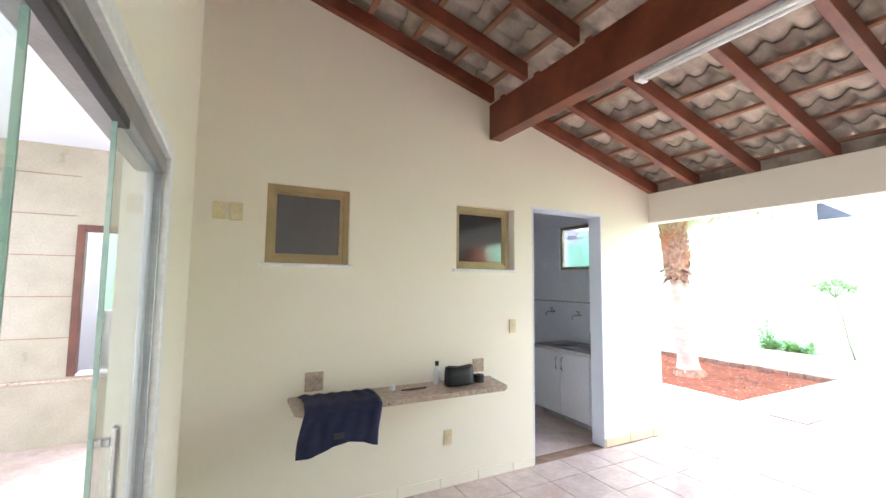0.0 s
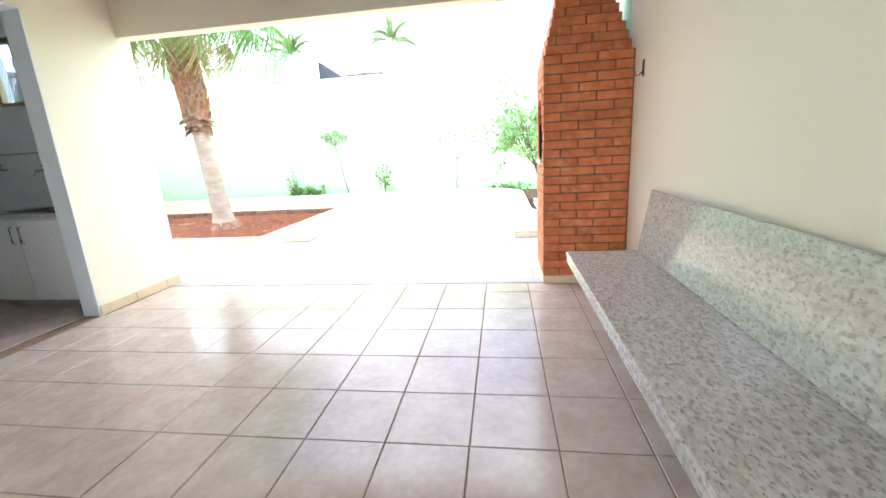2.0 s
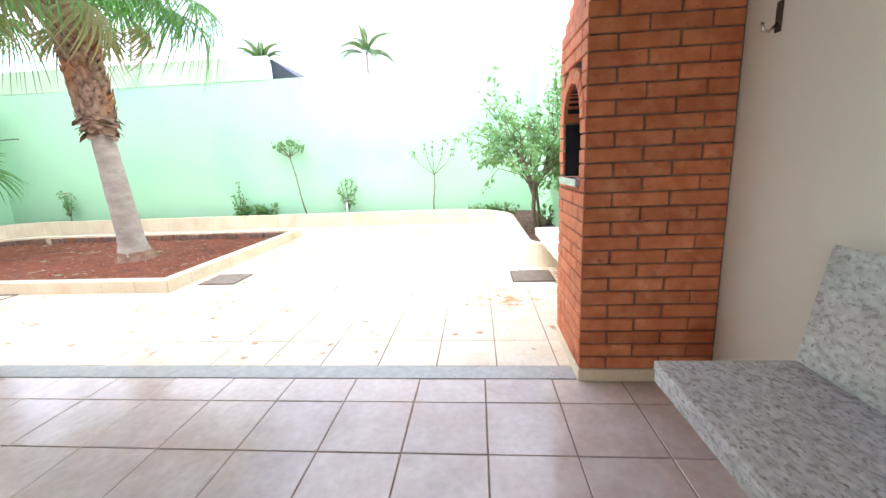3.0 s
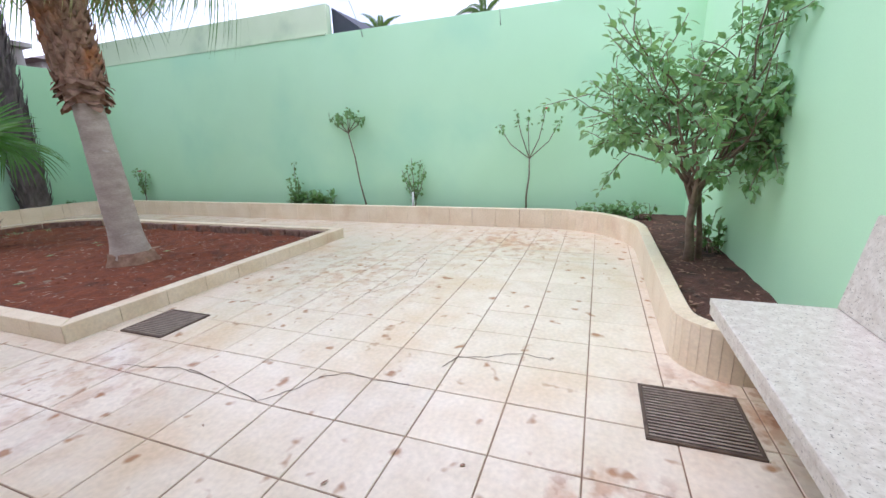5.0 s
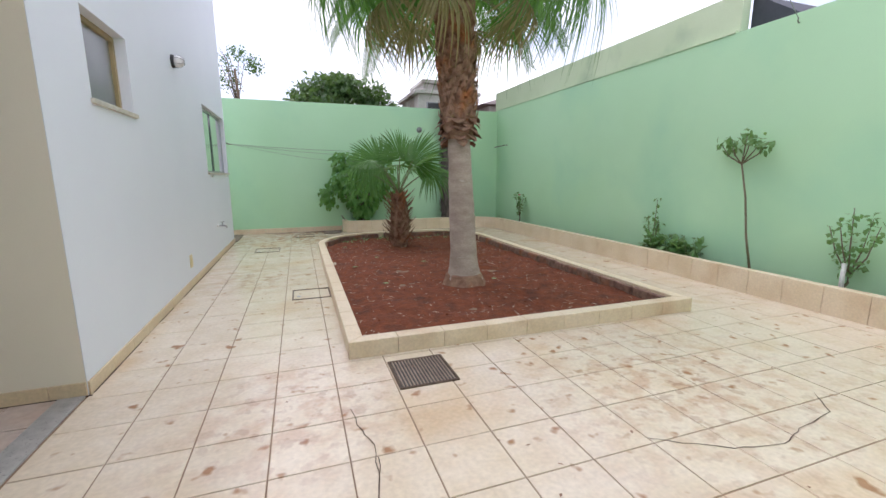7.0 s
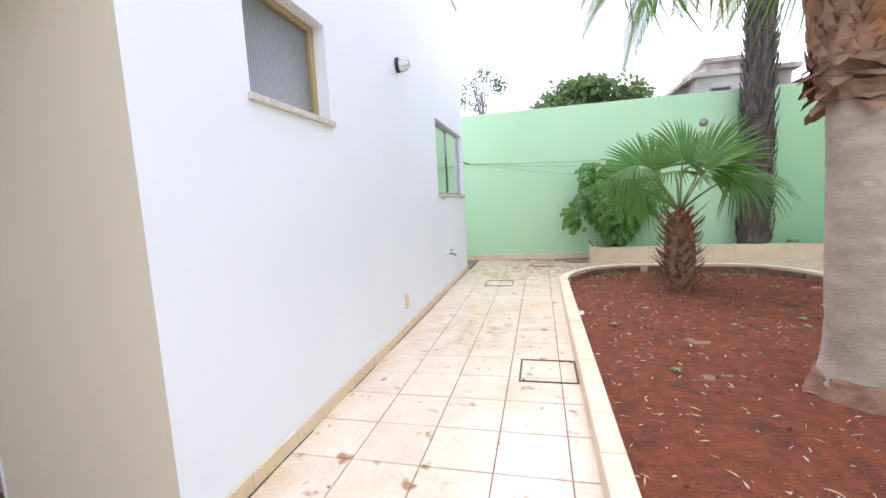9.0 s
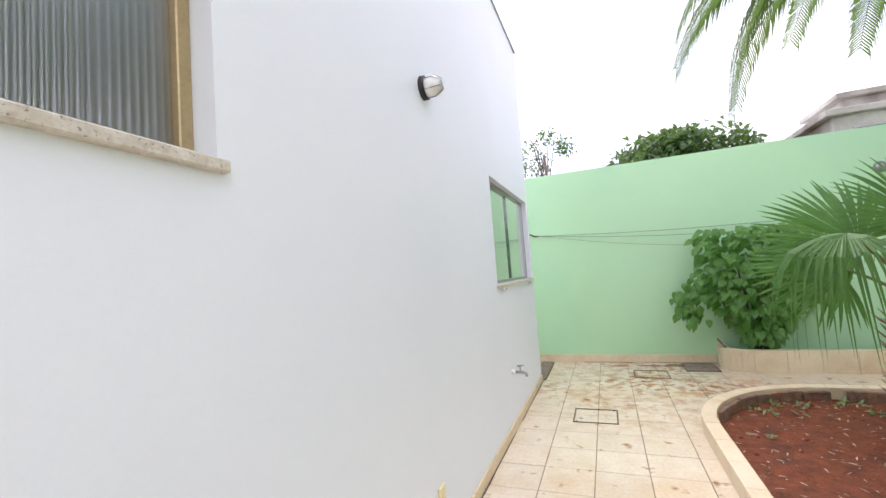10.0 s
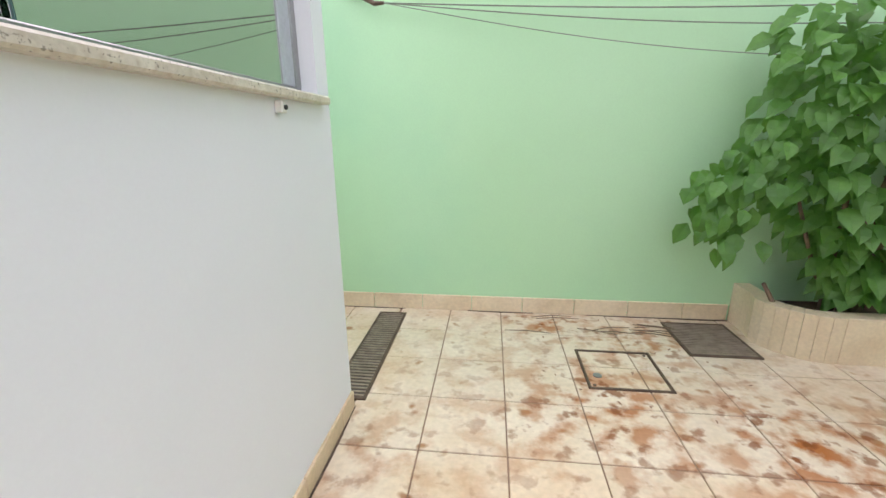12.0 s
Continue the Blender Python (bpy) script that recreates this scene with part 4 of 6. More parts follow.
DARK_PANE = glass_mat("dark_screened_glass", (0.12, 0.14, 0.14), 0.10, 0.13)
awning("window_1", W1[0], W1[1], W1[2], W1[3], W, 0.012, "small tan aluminium window with dark screened glass")
awning("window_2", W2[0], W2[1] - 0.02, W2[2], W2[3], W, 0.05, "small tan aluminium window set deep in the wall")

# laundry doorway: lining and lintel trim
jamb = thing("door_1", (2.37, W, 0), "white lined doorway without a leaf into the laundry", "doorway", kind="structure")
part("jamb", soft_box(DOOR[1] - 0.012, DOOR[1], W - 0.004, 2.955, 0, 2.045, 0.002, 1), WHITE, jamb)
part("jamb", soft_box(DOOR[0], DOOR[0] + 0.012, W - 0.004, 2.955, 0, 2.045, 0.002, 1), WHITE, jamb)
part("head", soft_box(DOOR[0] - 0.012, DOOR[1] + 0.012, W - 0.004, 2.955, 2.032, 2.052, 0.002, 1), WHITE, jamb)

# sliding glass door in the west wall
sd = thing("door_2", (-0.48, 0.5, 0), "sliding glass door in a grey aluminium frame, partly open", "sliding door", kind="structure")
y0, y1, zt = SLIDE[0], SLIDE[1], SLIDE[3]
for yc in (y0 + 0.035, y1 - 0.035):
    part("door_frame", soft_box(-0.475, -0.408, yc - 0.035, yc + 0.035, 0, zt, 0.003, 1), WHITE_PLASTIC, sd, "off-white casing")
part("head_casing", soft_box(-0.475, -0.408, y0 + 0.07, y1 - 0.07, zt - 0.05, zt, 0.003, 1), WHITE_PLASTIC, sd, "off-white casing")
part("head_track", soft_box(-0.505, -0.425, y0 + 0.07, y1 - 0.07, zt - 0.105, zt - 0.05, 0.003, 1), GREY_METAL, sd)
part("track_cover", soft_box(-0.452, -0.428, 0.70, 1.24, zt - 0.128, zt - 0.105, 0.003, 1), DARK, sd, "black roller cover")
part("floor_track", soft_box(-0.505, -0.425, y0 + 0.07, y1 - 0.07, 0, 0.02, 0.002, 1), GREY_METAL, sd)
part("side_channel", soft_box(-0.46, -0.43, y1 - 0.082, y1 - 0.07, 0.02, zt - 0.105, 0.002, 1), GREY_METAL, sd)
for a, b, x in ((-0.68, 0.40, -0.450), (0.05, 0.84, -0.468), (1.20, y1 - 0.07, -0.445)):
    bm = bmesh.new()
    box(bm, x - 0.004, x + 0.004, a, b, 0.022, zt - 0.105)
    leaf = part("glass_leaf", bm, CLEAR, sd, "clear glass sliding leaf")
    leaf.visible_shadow = False
    e0, e1 = (b + 0.0005, b + 0.006) if b < 1.0 else (a - 0.006, a - 0.0005)
    bm = bmesh.new()
    box(bm, x - 0.0045, x + 0.0045, e0, e1, 0.022, zt - 0.105)
    part("glass_edge", bm, LEAF_EDGE, sd, "pale green polished glass edge")
for y, x in ((0.76, -0.468), (1.25, -0.445)):
    h_ = part("handle", soft_box(x + 0.022, x + 0.036, y - 0.012, y + 0.012, 0.93, 1.12, 0.005, 2), CHROME, sd, "chrome bar handle")
    for z in (0.96, 1.09):
        part("handle_post", soft_box(x + 0.004, x + 0.022, y - 0.008, y + 0.008, z - 0.008, z + 0.008, 0.002, 1), CHROME, h_)

# room behind the sliding door: far window (unseen, added for light), door frame, low counter
win = thing("window_3", (-4.13, 2.4, 1.0), "unseen dark wood framed window added to light the room behind the sliding door", "window", kind="structure")
for b in ((-0.6, -0.53, 0.5, 2.45), (3.73, 3.8, 0.5, 2.45), (-0.53, 3.73, 0.5, 0.57), (-0.53, 3.73, 2.38, 2.45), (1.6, 1.7, 0.57, 2.38)):
    part("window_frame", soft_box(-4.08, -4.03, b[0], b[1], b[2], b[3], 0.004, 1), DARK_WOOD, win)
bm = bmesh.new()
box(bm, -4.14, -4.135, -0.53, 3.73, 0.57, 2.38)
part("pane", bm, CLEAR, win).visible_shadow = False
bm = bmesh.new()
box(bm, -7.1, -7.0, -3.5, 8.0, -0.1, 2.2)
structure("wall_west_boundary", bm, GREEN, "mint green boundary wall outside the added far window")
nw = thing("window_6", (-1.06, LY, 0.58), "dark wood framed opening onto a green court", "window", kind="structure")
for b in ((LD[0], LD[0] + 0.06, LD[2], LD[3]), (LD[1] - 0.06, LD[1], LD[2], LD[3]), (LD[0] + 0.06, LD[1] - 0.06, LD[3] - 0.06, LD[3])):
    part("window_frame", soft_box(b[0], b[1], LY - 0.03, LY + 0.05, b[2], b[3], 0.004, 1), DARK_WOOD, nw)
part("window_sill", soft_box(LD[0] + 0.06, LD[1] - 0.06, LY - 0.02, LY + 0.13, LD[2] - 0.002, LD[2] + 0.02, 0.004, 1), WHITE_PLASTIC, nw, "pale sill")

# ribbed laundry window in the white wall
lw = thing("window_4", (H, 3.71, 1.59), "tan aluminium window with ribbed glass in the white wall", "window", kind="structure")
f, xf = 0.035, 3.45
for b in ((LW[0], LW[0] + f, LW[2], LW[3]), (LW[1] - f, LW[1], LW[2], LW[3]), (LW[0] + f, LW[1] - f, LW[2], LW[2] + f), (LW[0] + f, LW[1] - f, LW[3] - f, LW[3])):
    part("window_frame", soft_box(xf - 0.02, xf + 0.03, b[0], b[1], b[2], b[3], 0.003, 1), TAN_METAL, lw)
bm = bmesh.new()
n_r = 34
prev = None
for k in range(n_r * 6 + 1):
    y = LW[0] + f + (LW[1] - LW[0] - 2 * f) * k / (n_r * 6)
    x = xf + 0.006 + 0.0022 * abs(math.sin(math.pi * k / 6))
    pair = (bm.verts.new((x, y, LW[2] + f)), bm.verts.new((x, y, LW[3] - f)))
    if prev:
        bm.faces.new((prev[0], pair[0], pair[1], prev[1]))
    prev = pair
part("pane", bm, FROST, lw, "vertically ribbed glass", smooth=True).visible_shadow = False
part("window_sill", soft_box(xf + 0.03, H + 0.022, LW[0] - 0.02, LW[1] + 0.02, LW[2] - 0.028, LW[2] + 0.002, 0.004, 1), WORN_GRANITE, lw, "pale stone sill")

# tinted bedroom window
bw = thing("window_5", (H, 7.34, 1.19), "sliding window with mirror-like green tinted glass", "window", kind="structure")
f, xf = 0.035, 3.475
for b in ((BW[0], BW[0] + f, BW[2], BW[3]), (BW[1] - f, BW[1], BW[2], BW[3]), (BW[0] + f, BW[1] - f, BW[2], BW[2] + 0.025), (BW[0] + f, BW[1] - f, BW[3] - f, BW[3])):
    part("window_frame", soft_box(xf - 0.03, xf + 0.025, b[0], b[1], b[2], b[3], 0.003, 1), GREY_METAL, bw)
mid = 7.385
for a, b, x in ((BW[0] + f, mid + 0.02, xf), (mid - 0.02, BW[1] - f, xf + 0.014)):
    bm = bmesh.new()
    box(bm, x - 0.004, x + 0.004, a, b, BW[2] + 0.025, BW[3] - f)
    part("pane", bm, GREEN_GLASS, bw, "green tinted reflective pane")
for y, w, x in ((mid + 0.022, 0.002, xf + 0.002), (mid - 0.022, 0.001, xf + 0.0165), (6.83, 0.001, xf + 0.003)):
    bm = bmesh.new()
    box(bm, x - 0.002, x + 0.002, y - w, y + w, BW[2] + 0.026, BW[3] - f - 0.001)
    part("glass_edge", bm, DARK_EDGE, bw, "dark green polished glass edge")
for ya, yb in ((BW[0] + f, BW[0] + f + 0.07), (BW[1] - f - 0.07, BW[1] - f)):
    part("stile", soft_box(xf + 0.015, xf + 0.022, ya, yb, BW[2] + 0.026, BW[3] - f - 0.001, 0.002, 1), PALE_METAL, bw, "pale grey aluminium stile")
part("window_sill", soft_box(xf + 0.025, H + 0.03, BW[0] - 0.03, BW[1] + 0.03, BW[2] - 0.024, BW[2] + 0.001, 0.005, 1), WORN_GRANITE, bw, "speckled stone sill")

# ---- laundry ----
cab = thing("laundry_cabinet", (3.1, 3.75, 0.1), "white laminate sink cabinet under the laundry window", "cabinet")
part("body", soft_box(2.90, 3.40, 3.10, 3.90, 0.075, 0.715, 0.003, 1), LAMINATE, cab)
part("toe_board", soft_box(2.98, 3.38, 3.12, 3.88, 0.0, 0.075, 0.003, 1), GREY_STONE, cab)
for k in range(2):
    ya = 3.105 + k * 0.397
    d = part("door", soft_box(2.884, 2.899, ya, ya + 0.392, 0.085, 0.705, 0.003, 1), LAMINATE, cab)
    hy = ya + (0.355 if k == 0 else 0.037)
    bm = bmesh.new()
    tube(bm, [(2.884, hy, 0.53), (2.864, hy, 0.54), (2.864, hy, 0.65), (2.884, hy, 0.66)], 0.005, 8)
    part("handle", bm, CHROME, d, "slim chrome bar handle", smooth=True)
top = thing("sink_worktop", (3.1, 3.5, 0.716), "grey granite worktop with a steel sink", "worktop")
bm = bmesh.new()
for b in ((2.87, 3.40, 3.08, 3.28), (2.87, 3.40, 3.72, 3.92), (2.87, 2.96, 3.28, 3.72), (3.32, 3.40, 3.28, 3.72)):
    box(bm, b[0], b[1], b[2], b[3], 0.716, 0.75)
part("slab", bm, GRANITE, top)
bm = bmesh.new()
for b in ((2.96, 2.965, 3.28, 3.72, 0.56, 0.756), (3.315, 3.32, 3.28, 3.72, 0.56, 0.756), (2.965, 3.315, 3.28, 3.285, 0.56, 0.756), (2.965, 3.315, 3.715, 3.72, 0.56, 0.756), (2.96, 3.32, 3.28, 3.72, 0.55, 0.56)):
    box(bm, *b)
part("basin", bm, GREY_METAL, top, "steel basin")
part("splashback", soft_box(3.375, 3.402, 3.30, 3.56, 0.751, 0.88, 0.003, 1), GRANITE, top)
for y, zz in ((3.70, 1.06), (4.14, 1.08)):
    tp = thing("wall_tap", (3.40, y, zz), "chrome wall tap above the laundry sink", "tap", "laundry taps")
    bm = bmesh.new()
    tube(bm, [(3.405, y, zz), (3.30, y, zz), (3.27, y, zz - 0.01), (3.265, y, zz - 0.04)], 0.009, 10)
    part("spout", bm, CHROME, tp, smooth=True)
    bm = bmesh.new()
    tube(bm, [(3.36, y, zz), (3.36, y, zz + 0.04)], 0.008, 8)
    tube(bm, [(3.36, y - 0.025, zz + 0.042), (3.36, y + 0.025, zz + 0.042)], 0.006, 8)
    part("lever", bm, CHROME, tp, smooth=True)
bm = bmesh.new()
box(bm, 3.398, 3.405, 2.96, 4.74, 1.20, 1.215)
structure("trim_laundry", bm, GREY_STONE, "thin grey tile border round the laundry", "trim")

# ---- fittings on the white wall and in the paving ----
tap = thing("garden_tap", (H, 6.80, 0.455), "dull metal garden tap on the white wall", "tap")
bm = bmesh.new()
lathe(bm, [(0.022, 0), (0.022, 0.012), (0.016, 0.03)], (0, 0, 0), 14)
ob = part("rose", bm, WHITE_PLASTIC, None, "white pipe collar", smooth=True)
ob.matrix_world = pose(H, 6.80, 0.455, 0, 90, 0)
adopt(ob, tap)
bm = bmesh.new()
tube(bm, [(H + 0.02, 6.80, 0.455), (H + 0.09, 6.80, 0.455), (H + 0.115, 6.80, 0.445), (H + 0.12, 6.80, 0.42)], [0.011, 0.013, 0.011, 0.011], 10)
part("spout", bm, GREY_METAL, tap, smooth=True)
bm = bmesh.new()
tube(bm, [(H + 0.07, 6.80, 0.455), (H + 0.07, 6.80, 0.50)], 0.007, 8)
tube(bm, [(H + 0.045, 6.80, 0.503), (H + 0.10, 6.80, 0.509)], 0.006, 8)
part("handle", bm, GREY_METAL, tap, smooth=True)

wl_ = thing("wall_light", (H, 5.30, 2.26), "round bulkhead light on the white wall", "wall light")
bm = bmesh.new()
lathe(bm, [(0.062, 0), (0.062, 0.02), (0.05, 0.03)], (0, 0, 0), 20)
ob = part("base", bm, DARK, None, "dark round base", smooth=False)
ob.matrix_world = pose(H, 5.30, 2.265, 0, 90, 0)
adopt(ob, wl_)
bm = bmesh.new()
lathe(bm, [(0.052, 0.028), (0.056, 0.05), (0.048, 0.08), (0.028, 0.10), (0.006, 0.106)], (0, 0, 0), 20)
ob = part("globe", bm, WHITE_PLASTIC, None, "white glass globe", smooth=True)
ob.matrix_world = pose(H, 5.30, 2.265, 0, 90, 0)
adopt(ob, wl_)
bm = bmesh.new()
for k in range(3):
    a = math.pi * k / 3
    tube(bm, [(0.056 * math.cos(a), 0.056 * math.sin(a), 0.03), (0.058 * math.cos(a), 0.058 * math.sin(a), 0.07), (0.03 * math.cos(a), 0.03 * math.sin(a), 0.108), (-0.03 * math.cos(a), -0.03 * math.sin(a), 0.108), (-0.058 * math.cos(a), -0.058 * math.sin(a), 0.07), (-0.056 * math.cos(a), -0.056 * math.sin(a), 0.03)], 0.0025, 5)
ob = part("cage", bm, GREY_METAL, None, "wire guard", smooth=True)
ob.matrix_world = pose(H, 5.30, 2.265, 0, 90, 0)
adopt(ob, wl_)
nl = thing("wall_light", (7.22, N, 2.1), "small dark bulkhead light on the green wall", "wall light")
bm = bmesh.new()
lathe(bm, [(0.06, 0), (0.06, 0.02), (0.045, 0.05), (0.01, 0.06)], (0, 0, 0), 18)
ob = part("body", bm, GREY_METAL, None, smooth=True)
ob.matrix_world = pose(7.22, N, 2.12, 90, 0, 0)
adopt(ob, nl)
sk = thing("socket_plate", (H, 5.17, 0.27), "ivory outdoor socket low on the white wall", "socket")
part("plate", soft_box(H, H + 0.012, 5.135, 5.205, 0.20, 0.33, 0.003, 1), IVORY, sk)
part("cover", soft_box(H + 0.012, H + 0.018, 5.15, 5.19, 0.225, 0.30, 0.003, 1), IVORY, sk)
for y in (6.73, 7.9):
    br = thing("sill_bracket", (H, y, 1.145), "tiny white bracket with a dark screw under the window sill", "bracket", "sill brackets")
    part("body", soft_box(H, H + 0.022, y - 0.013, y + 0.013, 1.128, 1.158, 0.003, 1), WHITE_PLASTIC, br)
    bm = bmesh.new()
    tube(bm, [(H + 0.022, y, 1.142), (H + 0.028, y, 1.142)], 0.006, 8)
    part("screw", bm, DARK, br, "dark screw")

# washing line on the green wall
hk = thing("line_hook", (3.47, N, 1.73), "dark iron hook holding the washing line", "hook")
bm = bmesh.new()
tube(bm, [(3.30, N - 0.002, 1.80), (3.40, N - 0.03, 1.77), (3.47, N - 0.05, 1.735), (3.52, N - 0.055, 1.735)], [0.010, 0.010, 0.012, 0.008], 8)
part("arm", bm, RUST_METAL, hk, smooth=True)
line = thing("washing_line", (3.5, N - 0.06, 1.7), "thin slack washing line strung along the green wall", "washing line")
for z1, sag, r in ((1.69, 0.03, 0.0035), (1.60, 0.05, 0.003), (1.44, 0.09, 0.0022)):
    bm = bmesh.new()
    pts = [(3.52 + (6.6 - 3.52) * k / 14, N - 0.055, 1.735 + (z1 - 0.05 - 1.735) * k / 14 - sag * math.sin(math.pi * k / 14)) for k in range(15)]
    tube(bm, pts, r, 6)
    part("strand", bm, CABLE, line, smooth=True)
st = thing("wall_rod", (EA, 8.9, 1.8), "short dark rod on the green wall corner", "rod")
bm = bmesh.new()
tube(bm, [(EA - 0.005, 8.75, 1.80), (EA - 0.06, 8.75, 1.80), (EA - 0.06, N - 0.01, 1.78)], 0.008, 8)
part("rod", bm, RUST_METAL, st, smooth=True)


def grate(x0, x1, y0, y1, along_y, n, label):
    g = thing("drain_grate", ((x0 + x1) / 2, (y0 + y1) / 2, 0), label, "drain grate", "drain grates")
    # black sheet over the paving: its colour stands in for shade below the bars
    bm = bmesh.new()
    box(bm, x0 + 0.002, x1 - 0.002, y0 + 0.002, y1 - 0.002, -0.010, 0.0025)
    part("pan", bm, DARK, g, "black sheet standing in for the shaded hollow under the bars")
    for b in ((x0, x0 + 0.014, y0, y1), (x1 - 0.014, x1, y0, y1), (x0 + 0.014, x1 - 0.014, y0, y0 + 0.014), (x0 + 0.014, x1 - 0.014, y1 - 0.014, y1)):
        part("rim", soft_box(b[0], b[1], b[2], b[3], -0.01, 0.009, 0.002, 1), RUST_METAL, g)
    a0, a1 = (x0, x1) if along_y else (y0, y1)
    step = (a1 - a0 - 0.03) / n
    me = mesh_of(soft_box(-step * 0.27, step * 0.27, -((y1 - y0) if along_y else (x1 - x0)) / 2 + 0.014, ((y1 - y0) if along_y else (x1 - x0)) / 2 - 0.014, 0.0028, 0.0085, 0.001, 1), "bar", LIGHT_METAL)
    for k in range(n):
        c = a0 + 0.015 + step * (k + 0.5)
        ob = new("bar", me)
        ob.matrix_world = pose(c, (y0 + y1) / 2, 0) if along_y else pose((x0 + x1) / 2, c, 0, 0, 0, 90)
        adopt(ob, g)
    return g


grate(5.118, 5.463, 2.318, 2.667, True, 16, "rusty square drain grate beside the palm bed")
grate(5.045, 5.409, -0.608, -0.243, True, 17, "dark square drain grate beside the outdoor bench")
grate(5.096, 5.438, 8.81, 9.19, False, 18, "dark square drain grate by the green wall")
grate(3.425, 3.592, 8.30, 9.18, False, 34, "long narrow drain grate at the house corner")


def hatch(x0, x1, y0, y1, label):
    h_ = thing("inspection_hatch", ((x0 + x1) / 2, (y0 + y1) / 2, 0), label, "hatch", "inspection hatches")
    r = 0.013
    for b in ((x0, x0 + r, y0, y1), (x1 - r, x1, y0, y1), (x0 + r, x1 - r, y0, y0 + r), (x0 + r, x1 - r, y1 - r, y1)):
        part("rim", soft_box(b[0], b[1], b[2], b[3], -0.01, 0.006, 0.0015, 1), RUST_METAL, h_)
    for x, y in ((x0 + 0.03, y0 + 0.03), (x1 - 0.03, y1 - 0.03)):
        bm = bmesh.new()
        lathe(bm, [(0.008, 0.0), (0.008, 0.003)], (x, y, 0.001), 10)
        part("screw", bm, RUST_METAL, h_)
    bm = bmesh.new()
    lathe(bm, [(0.02, 0.0), (0.02, 0.003), (0.017, 0.004)], (x0 + 0.06, (y0 + y1) / 2 - 0.06, 0.0), 16)
    part("lifting_plug", bm, GREY_METAL, h_, "round grey lifting plug")


hatch(3.976, 4.333, 7.007, 7.353, "tiled inspection hatch with a rusty metal rim near the tap")
hatch(4.54, 4.90, 8.48, 8.82, "muddy tiled inspection hatch with a rusty metal rim")
hatch(4.545, 4.90, 4.25, 4.60, "tiled inspection hatch touching the palm bed curb")

# cracks across the paving
for pts in ([(4.91, 1.82), (4.86, 1.55), (4.8, 1.29), (4.92, 1.2), (5.05, 1.14), (5.12, 1.03), (5.1, 0.9), (5.11, 0.67)], [(5.30, 0.62), (5.41, 0.58), (5.45, 0.45), (5.54, 0.28), (5.50, 0.10)],
            [(6.05, 1.55), (6.33, 1.38), (6.57, 1.33), (6.75, 1.38), (7.04, 1.42), (7.2, 1.6)], [(4.84, 2.22), (4.86, 2.05), (4.9, 1.9), (4.88, 1.63)]):
    bm = bmesh.new()
    fine = []
    for p, q in zip(pts, pts[1:]):
        for k in range(5):
            fine.append((p[0] + (q[0] - p[0]) * k / 5 + random.uniform(-0.006, 0.006), p[1] + (q[1] - p[1]) * k / 5 + random.uniform(-0.006, 0.006)))
    for p, q in zip(fine, fine[1:]):
        d = (Vector(q) - Vector(p)).normalized()
        nrm = Vector((-d.y, d.x)) * random.uniform(0.0013, 0.0028)
        a = [bm.verts.new((v.x, v.y, 0.0022)) for v in (Vector(p) - nrm, Vector(q) - nrm, Vector(q) + nrm, Vector(p) + nrm)]
        bm.faces.new(a)
    tagged(part("floor_crack", bm, GRIME), "thin dark crack across the paving", "crack", kind="stuff")

# overhead wires from hooks in the boundary wall to the house
for y0, z0, y1 in ((3.10, 2.54, -0.92), (1.18, 2.46, -0.72)):
    ow = thing("overhead_wire", (EA, y0, z0), "thin overhead wire hooked to the boundary wall", "wire", "overhead wires")
    bm = bmesh.new()
    tube(bm, [(EA - 0.02 + (-0.46 - EA) * k / 12, y0 + (y1 - y0) * k / 12, z0 + (3.92 - z0) * k / 12 - 0.06 * math.sin(math.pi * k / 12)) for k in range(13)], 0.003, 5)
    part("wire", bm, CABLE, ow, smooth=True)
    bm = bmesh.new()
    tube(bm, [(EA, y0, z0 - 0.03), (EA - 0.02, y0, z0 - 0.03), (EA - 0.025, y0, z0 - 0.01), (EA - 0.02, y0, z0 + 0.01)], 0.005, 6)
    part("hook", bm, RUST_METAL, ow, "small rusty hook", smooth=True)


